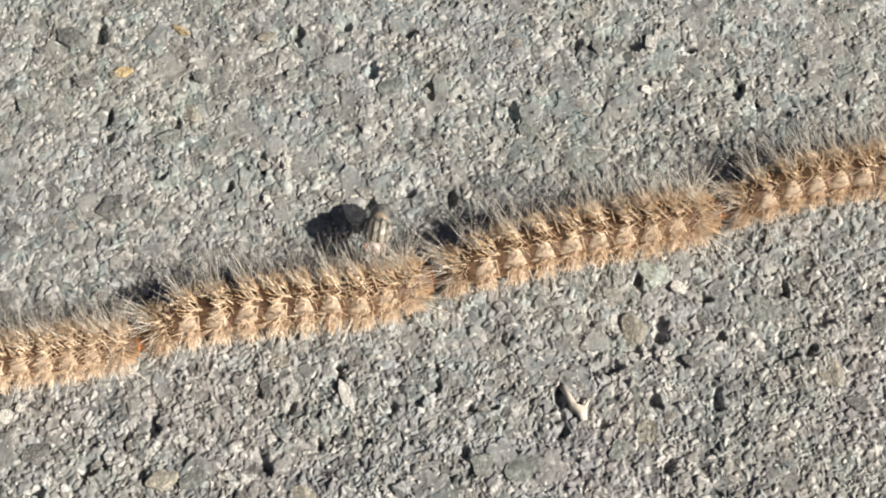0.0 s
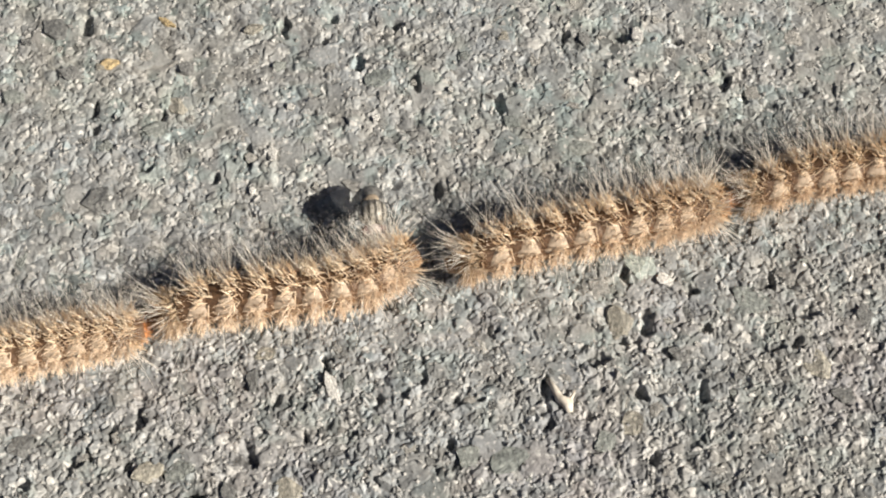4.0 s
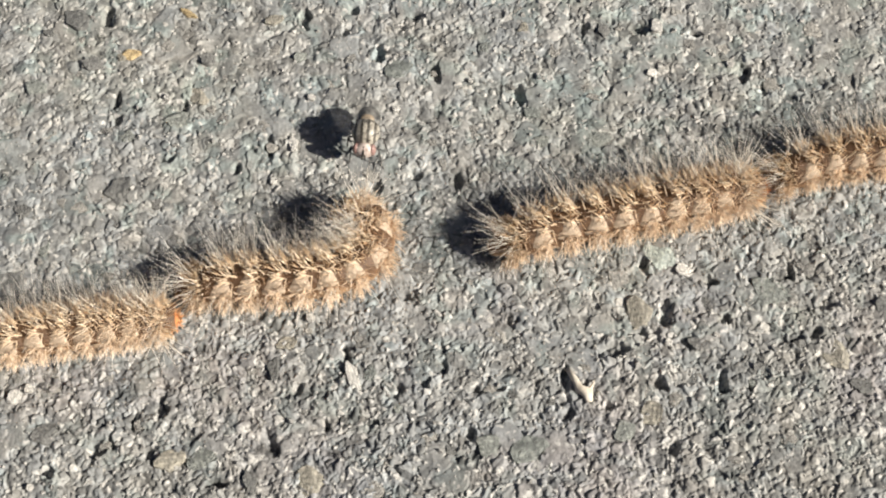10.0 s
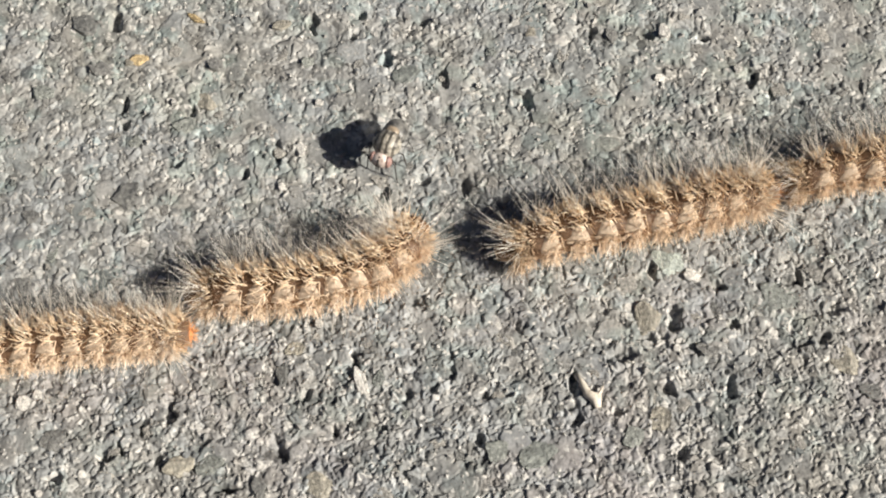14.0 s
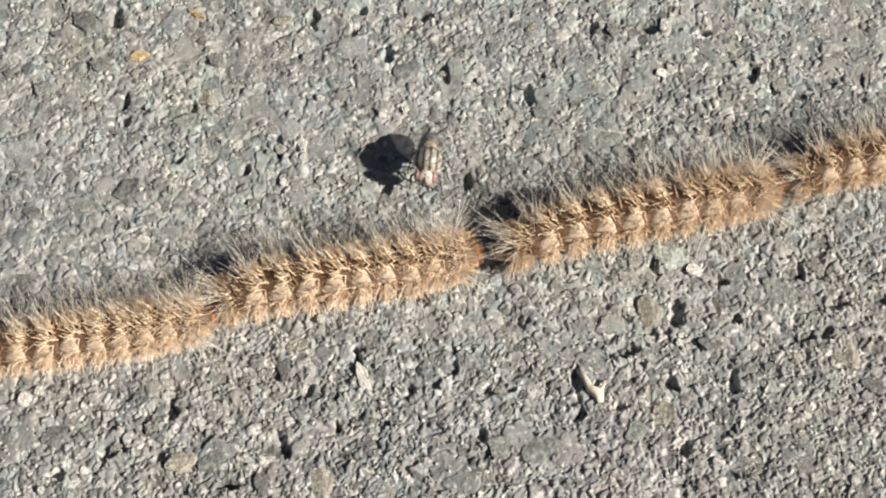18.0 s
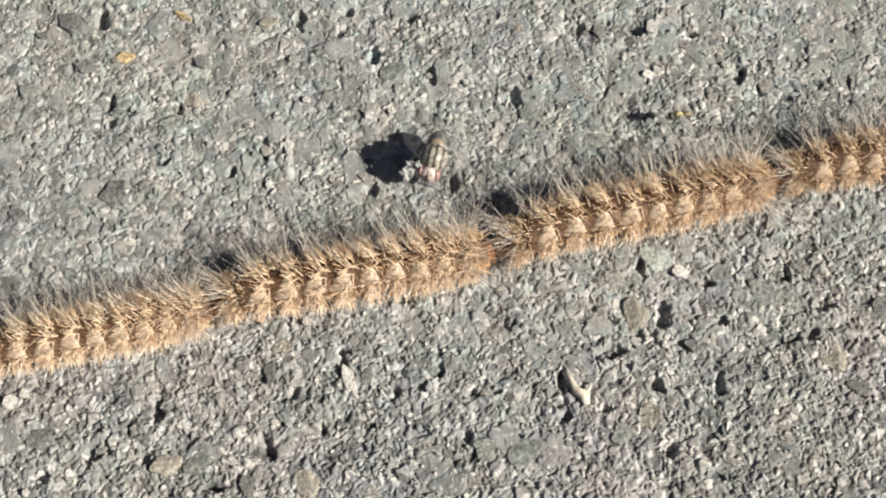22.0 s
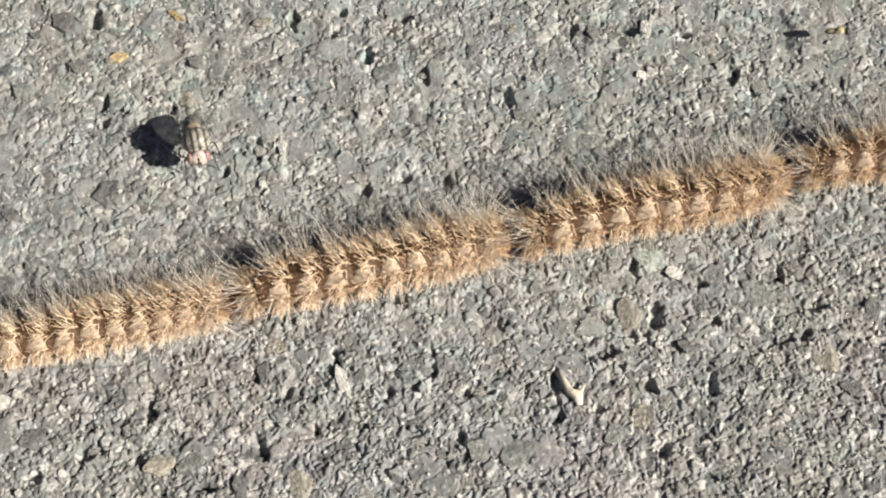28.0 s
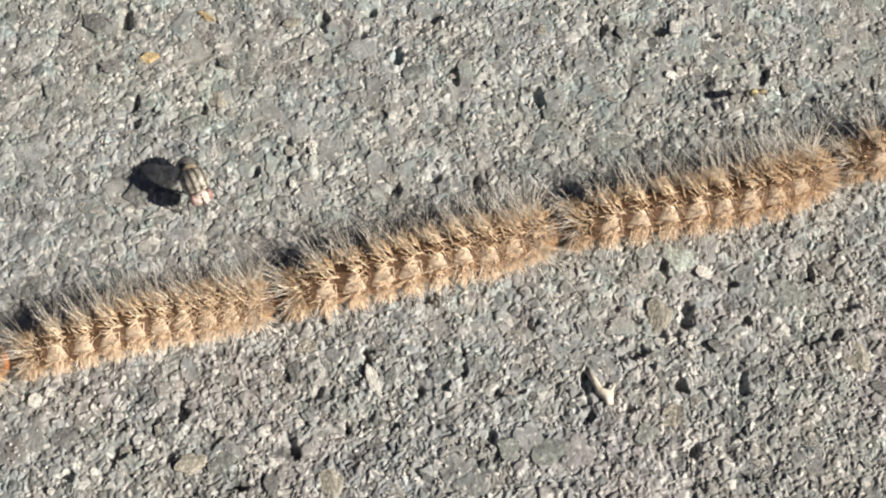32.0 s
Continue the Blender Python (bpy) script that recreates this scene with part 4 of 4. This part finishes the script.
# ---- what moves ----
def motions():
    first.bend(0, 0.0, (-67.8, -17.5), (-53.0, -14.9), (-44.6, -13.5), (-36.3, -12.2))
    first.bend(3, 0.0, (-65.5, -18.1), (-51.5, -15.0), (-42.8, -13.0), (-34.2, -11.6))
    first.bend(6, 0.0, (-64.6, -17.6), (-51.4, -15.0), (-42.7, -13.2), (-33.2, -11.2))
    first.bend(9, 0.0, (-64.2, -16.8), (-54.0, -14.8), (-43.9, -12.8), (-32.8, -11.1))
    first.bend(13, 0.0, (-64.2, -15.4), (-54.6, -14.4), (-43.6, -13.3), (-32.3, -12.8))
    first.bend(16.5, 0.0, (-62.1, -16.8), (-56.6, -15.8), (-43.0, -13.5), (-30.6, -11.2))
    first.bend(19, 0.0, (-60.5, -16.0), (-54.1, -15.1), (-40.5, -13.2), (-29.0, -10.6))
    first.bend(23, 0.0, (-58.9, -16.0), (-52.6, -14.7), (-39.1, -11.9), (-27.7, -9.1))
    first.bend(26.5, 0.0, (-56.7, -16.5), (-51.7, -15.1), (-38.3, -11.4), (-25.7, -8.6))
    first.bend(28, 0.0, (-56.2, -15.2), (-52.7, -14.4), (-39.2, -11.5), (-24.9, -8.5))
    first.bend(30, 0.0, (-55.0, -16.0), (-53.0, -15.5), (-39.6, -12.0), (-23.9, -8.5))
    first.bend(32, 0.0, (-54.4, -16.1), (-52.1, -15.5), (-38.3, -11.6), (-23.3, -8.5))
    second.bend(0, 0.0, (-35.9, -11.1), (-29.5, -8.9), (-19.1, -7.4), (-8.7, -6.3), (-0.7, -3.6))
    second.bend(3, 0.0, (-33.7, -11.1), (-28.0, -8.8), (-16.3, -7.4), (-7.3, -6.4), (2.0, -4.3))
    second.bend(3.5, 0.0, (-33.2, -10.7), (-27.5, -8.7), (-16.1, -7.2), (-7.1, -5.9), (1.9, -3.4))
    second.bend(5.5, 0.5, (-32.0, -7.7), (-26.3, -7.0), (-19.4, -6.6), (-13.5, -5.6), (-9.5, -3.4), (-8.3, -0.7), (-9.9, 1.5), (-13.7, 1.9))
    second.bend(7.5, 0.5, (-32.5, -7.8), (-26.8, -7.3), (-20.5, -6.9), (-15.6, -6.2), (-12.3, -4.2), (-11.4, -1.4), (-12.8, 0.7), (-16.5, 1.2))
    second.bend(9, 0.5, (-32.5, -7.2), (-26.9, -6.5), (-19.9, -6.3), (-14.3, -5.5), (-10.7, -3.5), (-9.6, -0.6), (-11.1, 1.5), (-14.7, 1.9))
    second.bend(11, 0.5, (-32.1, -7.8), (-26.4, -7.3), (-20.2, -6.9), (-13.9, -5.9), (-10.1, -4.0), (-8.7, -1.1), (-9.7, 1.5), (-12.6, 2.5))
    second.bend(13, 0.8, (-33.0, -7.8), (-27.4, -7.2), (-21.2, -7.0), (-14.9, -6.2), (-10.0, -4.7), (-7.0, -2.2), (-6.5, 0.7), (-7.9, 2.9))
    second.bend(14.5, 0.5, (-31.4, -7.5), (-26.0, -7.2), (-19.7, -6.6), (-13.5, -5.3), (-8.6, -3.4), (-5.2, -1.0), (-3.9, 1.5))
    second.bend(16.5, 0.0, (-30.3, -8.9), (-24.0, -7.2), (-15.6, -5.7), (-7.2, -3.0), (-3.0, -1.7), (0.4, -0.1))
    second.bend(17.5, 0.0, (-30.2, -9.3), (-23.2, -7.3), (-14.9, -6.1), (-6.5, -4.3), (-2.3, -3.2), (2.3, -1.9))
    second.bend(19, 0.0, (-28.5, -9.3), (-21.5, -7.3), (-13.2, -5.9), (-4.8, -4.8), (-0.6, -4.3), (3.4, -3.3))
    second.bend(21, 0.0, (-28.1, -9.1), (-20.7, -7.3), (-12.4, -5.8), (-4.0, -4.6), (0.2, -4.0), (5.0, -3.0))
    second.bend(23, 0.0, (-27.1, -8.3), (-18.6, -6.5), (-10.3, -5.2), (-1.2, -3.1), (3.0, -2.4), (7.1, -1.6))
    second.bend(26.5, 0.0, (-25.5, -8.8), (-17.8, -7.0), (-9.5, -5.1), (-0.4, -2.9), (4.6, -1.8), (9.0, -0.6))
    second.bend(28, 0.0, (-24.6, -7.9), (-17.4, -6.3), (-8.3, -4.4), (0.8, -2.1), (5.1, -1.1), (9.5, -0.1))
    second.bend(30, 0.0, (-23.3, -8.4), (-15.6, -6.1), (-7.2, -3.8), (1.2, -1.9), (6.2, -0.6), (11.0, 0.6))
    second.bend(32, 0.0, (-22.7, -8.3), (-15.6, -6.4), (-6.5, -3.9), (2.7, -1.7), (6.9, -0.6), (11.6, 0.9))
    third.bend(0, 0.0, (-0.0, -3.2), (8.8, -0.6), (18.0, 1.8), (26.6, 3.3), (35.7, 5.3))
    third.bend(3, 0.0, (2.6, -2.8), (10.2, -0.7), (19.5, 1.4), (28.1, 3.2), (38.1, 5.6))
    third.bend(6, 0.0, (6.0, -2.6), (12.7, 0.2), (21.3, 2.1), (30.0, 4.1), (39.3, 6.3))
    third.bend(9, 0.0, (6.2, -1.5), (12.5, 0.6), (21.1, 2.6), (31.3, 4.6), (40.4, 6.6))
    third.bend(11, 0.0, (7.0, -2.1), (13.6, 0.4), (22.1, 2.2), (32.3, 4.6), (41.1, 6.6))
    third.bend(13, 0.0, (6.6, -1.7), (13.3, 0.6), (21.9, 2.6), (32.0, 4.9), (41.5, 7.2))
    third.bend(16.5, 0.0, (6.1, -1.9), (13.3, 0.5), (22.7, 2.4), (32.8, 4.4), (41.3, 6.1))
    third.bend(19, 0.0, (5.9, -2.4), (13.6, 0.5), (22.2, 2.5), (32.3, 4.8), (41.8, 7.0))
    third.bend(23, 0.0, (8.1, -1.0), (15.1, 1.5), (23.8, 3.4), (33.9, 5.7), (42.8, 7.9))
    third.bend(26.5, 0.0, (9.9, -0.4), (17.4, 1.7), (26.7, 3.6), (36.2, 5.5), (44.6, 7.3))
    third.bend(28, 0.0, (10.2, -0.2), (17.9, 2.1), (27.3, 4.1), (36.7, 5.9), (45.2, 8.6))
    third.bend(30, 0.0, (11.7, 0.8), (19.7, 2.7), (29.1, 3.8), (37.8, 5.8), (46.4, 9.6))
    third.bend(32, 0.0, (12.4, 1.1), (19.8, 2.6), (29.2, 4.2), (38.6, 6.2), (47.5, 9.8))
    fourth.bend(0, 0.0, (36.2, 5.9), (47.9, 9.9), (57.3, 11.3), (68.3, 12.6))
    fourth.bend(3, 0.0, (38.8, 6.2), (48.6, 9.6), (58.8, 11.3), (71.0, 12.8))
    fourth.bend(6, 0.0, (40.3, 6.8), (49.9, 9.6), (59.4, 11.2), (72.6, 12.8))
    fourth.bend(9, 0.0, (40.9, 7.3), (49.0, 10.3), (57.0, 11.5), (73.2, 13.5))
    fourth.bend(13, 0.0, (41.9, 7.7), (48.9, 9.7), (56.1, 10.9), (74.4, 13.1))
    fourth.bend(16.5, 0.0, (41.7, 7.1), (47.5, 9.1), (54.0, 10.6), (74.1, 13.0))
    fourth.bend(19, 0.0, (42.5, 7.8), (49.3, 9.5), (56.5, 11.1), (74.9, 13.3))
    fourth.bend(23, 0.0, (43.5, 8.7), (50.8, 10.3), (58.1, 11.3), (76.1, 13.5))
    fourth.bend(26.5, 0.0, (45.1, 8.7), (51.7, 10.3), (59.0, 11.6), (77.6, 13.9))
    fourth.bend(28, 0.0, (46.2, 9.2), (51.6, 10.5), (58.1, 11.5), (78.9, 14.0))
    fourth.bend(30, 0.0, (46.8, 9.8), (52.0, 10.9), (57.0, 12.0), (79.4, 14.7))
    fourth.bend(32, 0.0, (48.0, 10.2), (51.3, 11.0), (54.2, 11.6), (80.6, 14.8))
    for t, line in zip(first.times, first.lines):
        tail, way = line[0], (line[0] - line[6]) / np.linalg.norm(line[0] - line[6])
        start = tail + way * 1.0
        follower.bend(t, 0.0, *[tuple((start + way * s + np.array((0.0, -0.5, 0)) * (s / 15) ** 2)[:2]) for s in (30, 20, 10, 0)])
    for phase, c in enumerate((first, second, third, fourth, follower)):
        c.crawl(32, phase * 1.3)
    walk(FLY, [
        (0, pose(-0.00759, 0.00199, 0, 0, 0, -100)),
        (1.5, pose(-0.00631, 0.00109, 0, 0, 0, -98)),
        (3, pose(-0.00614, 0.00137, 0, 0, 0, -98)),
        (3.5, pose(-0.00567, 0.00153, 0, 0, 0, -95)),
        (5.5, pose(-0.01069, 0.01346, 0, 0, 0, -50)),
        (6, pose(-0.01069, 0.01390, 0, 0, 0, -72)),
        (6.5, pose(-0.01026, 0.01373, 0, 0, 0, -80)),
        (7, pose(-0.01022, 0.01386, 0, 0, 0, -85)),
        (7.5, pose(-0.01002, 0.01341, 0, 0, 0, -88)),
        (8, pose(-0.00983, 0.01334, 0, 0, 0, -90)),
        (9, pose(-0.00959, 0.01306, 0, 0, 0, -92)),
        (10, pose(-0.01009, 0.01358, 0, 0, 0, -95)),
        (11, pose(-0.00972, 0.01456, 0, 0, 0, -97)),
        (12, pose(-0.00978, 0.01483, 0, 0, 0, -96)),
        (13, pose(-0.01020, 0.01459, 0, 0, 0, -98)),
        (14, pose(-0.00837, 0.01274, 0, 0, 0, -112)),
        (14.5, pose(-0.00711, 0.01194, 0, 0, 0, -112)),
        (16.5, pose(-0.00479, 0.01035, 0, 0, 0, -100)),
        (17, pose(-0.00421, 0.01011, 0, 0, 0, -97)),
        (18, pose(-0.00338, 0.00975, 0, 0, 0, -97)),
        (19, pose(-0.00223, 0.01001, 0, 0, 0, -98)),
        (20, pose(-0.00194, 0.01021, 0, 0, 0, -100)),
        (21, pose(-0.00087, 0.01018, 0, 0, 0, -105)),
        (22, pose(-0.00089, 0.01034, 0, 0, 0, -105)),
        (22.5, pose(-0.00216, 0.01150, 0, 0, 0, -102)),
        (23, pose(-0.00425, 0.01407, 0, 0, 0, -103)),
        (23.5, pose(-0.00755, 0.01643, 0, 0, 0, -112)),
        (24, pose(-0.01636, 0.01801, 0, 0, 0, -110)),
        (24.5, pose(-0.01900, 0.01710, 0, 0, 0, -105)),
        (26.5, pose(-0.02690, 0.01561, 0, 0, 0, -88)),
        (27, pose(-0.02869, 0.01472, 0, 0, 0, -85)),
        (27.5, pose(-0.02953, 0.01424, 0, 0, 0, -82)),
        (28, pose(-0.03039, 0.01288, 0, 0, 0, -78)),
        (28.5, pose(-0.03063, 0.01198, 0, 0, 0, -76)),
        (29, pose(-0.03192, 0.01091, 0, 0, 0, -74)),
        (29.5, pose(-0.03268, 0.00918, 0, 0, 0, -72)),
        (30, pose(-0.03281, 0.00908, 0, 0, 0, -70)),
        (30.5, pose(-0.03301, 0.00849, 0, 0, 0, -68)),
        (31, pose(-0.03415, 0.00712, 0, 0, 0, -66)),
        (31.5, pose(-0.03420, 0.00631, 0, 0, 0, -65)),
        (32, pose(-0.03409, 0.00699, 0, 0, 0, -65)),
    ])
    away = pose(0.095, 0.045, 0.012, 0, 0, 180)
    walk(HOVER, [
        (0, away),
        (19, pose(0.075, 0.036, 0.004, 0, 0, 180)),
        (19.6, pose(0.06327, 0.03068, 0.0032, 0, 0, 180)),
        (20, pose(0.05729, 0.02981, 0.0032, 0, 0, 185)),
        (20.5, pose(0.04993, 0.02638, 0.0032, 0, 0, 200)),
        (21, pose(0.04331, 0.02342, 0.0032, 0, 0, 200)),
        (21.5, pose(0.03656, 0.02046, 0.0032, 0, 0, 200)),
        (22, pose(0.03086, 0.01704, 0.0032, 0, 0, 190)),
        (22.5, pose(0.02370, 0.01587, 0.0032, 0, 0, 185)),
        (23, pose(0.01625, 0.01563, 0.0032, 0, 0, 185)),
        (23.5, pose(0.00805, 0.01351, 0.0032, 0, 0, 190)),
        (24, pose(0.00477, 0.01162, 0.0032, 0, 0, 180)),
        (24.5, pose(0.00537, 0.01138, 0.0032, 0, 0, 150)),
        (26.5, pose(0.03334, 0.01563, 0.0032, 0, 0, 60)),
        (27, pose(0.03288, 0.02293, 0.0032, 0, 0, 60)),
        (27.5, pose(0.04095, 0.02993, 0.0032, 0, 0, 20)),
        (28, pose(0.05403, 0.02987, 0.0032, 0, 0, 0)),
        (28.5, pose(0.06014, 0.02482, 0.0032, 0, 0, -60)),
        (29, pose(0.06182, 0.02405, 0.0032, 0, 0, -30)),
        (29.3, pose(0.05936, 0.02804, 0.0032, 0, 0, 90)),
        (29.6, pose(0.05645, 0.02651, 0.0032, 0, 0, 170)),
        (30, pose(0.05267, 0.02346, 0.0032, 0, 0, 220)),
        (30.5, pose(0.04851, 0.01985, 0.0032, 0, 0, 230)),
        (31, pose(0.04686, 0.02097, 0.0032, 0, 0, 180)),
        (31.5, pose(0.04177, 0.02126, 0.0032, 0, 0, 200)),
        (32, pose(0.03787, 0.02044, 0.0032, 0, 0, 190)),
    ])


motions()
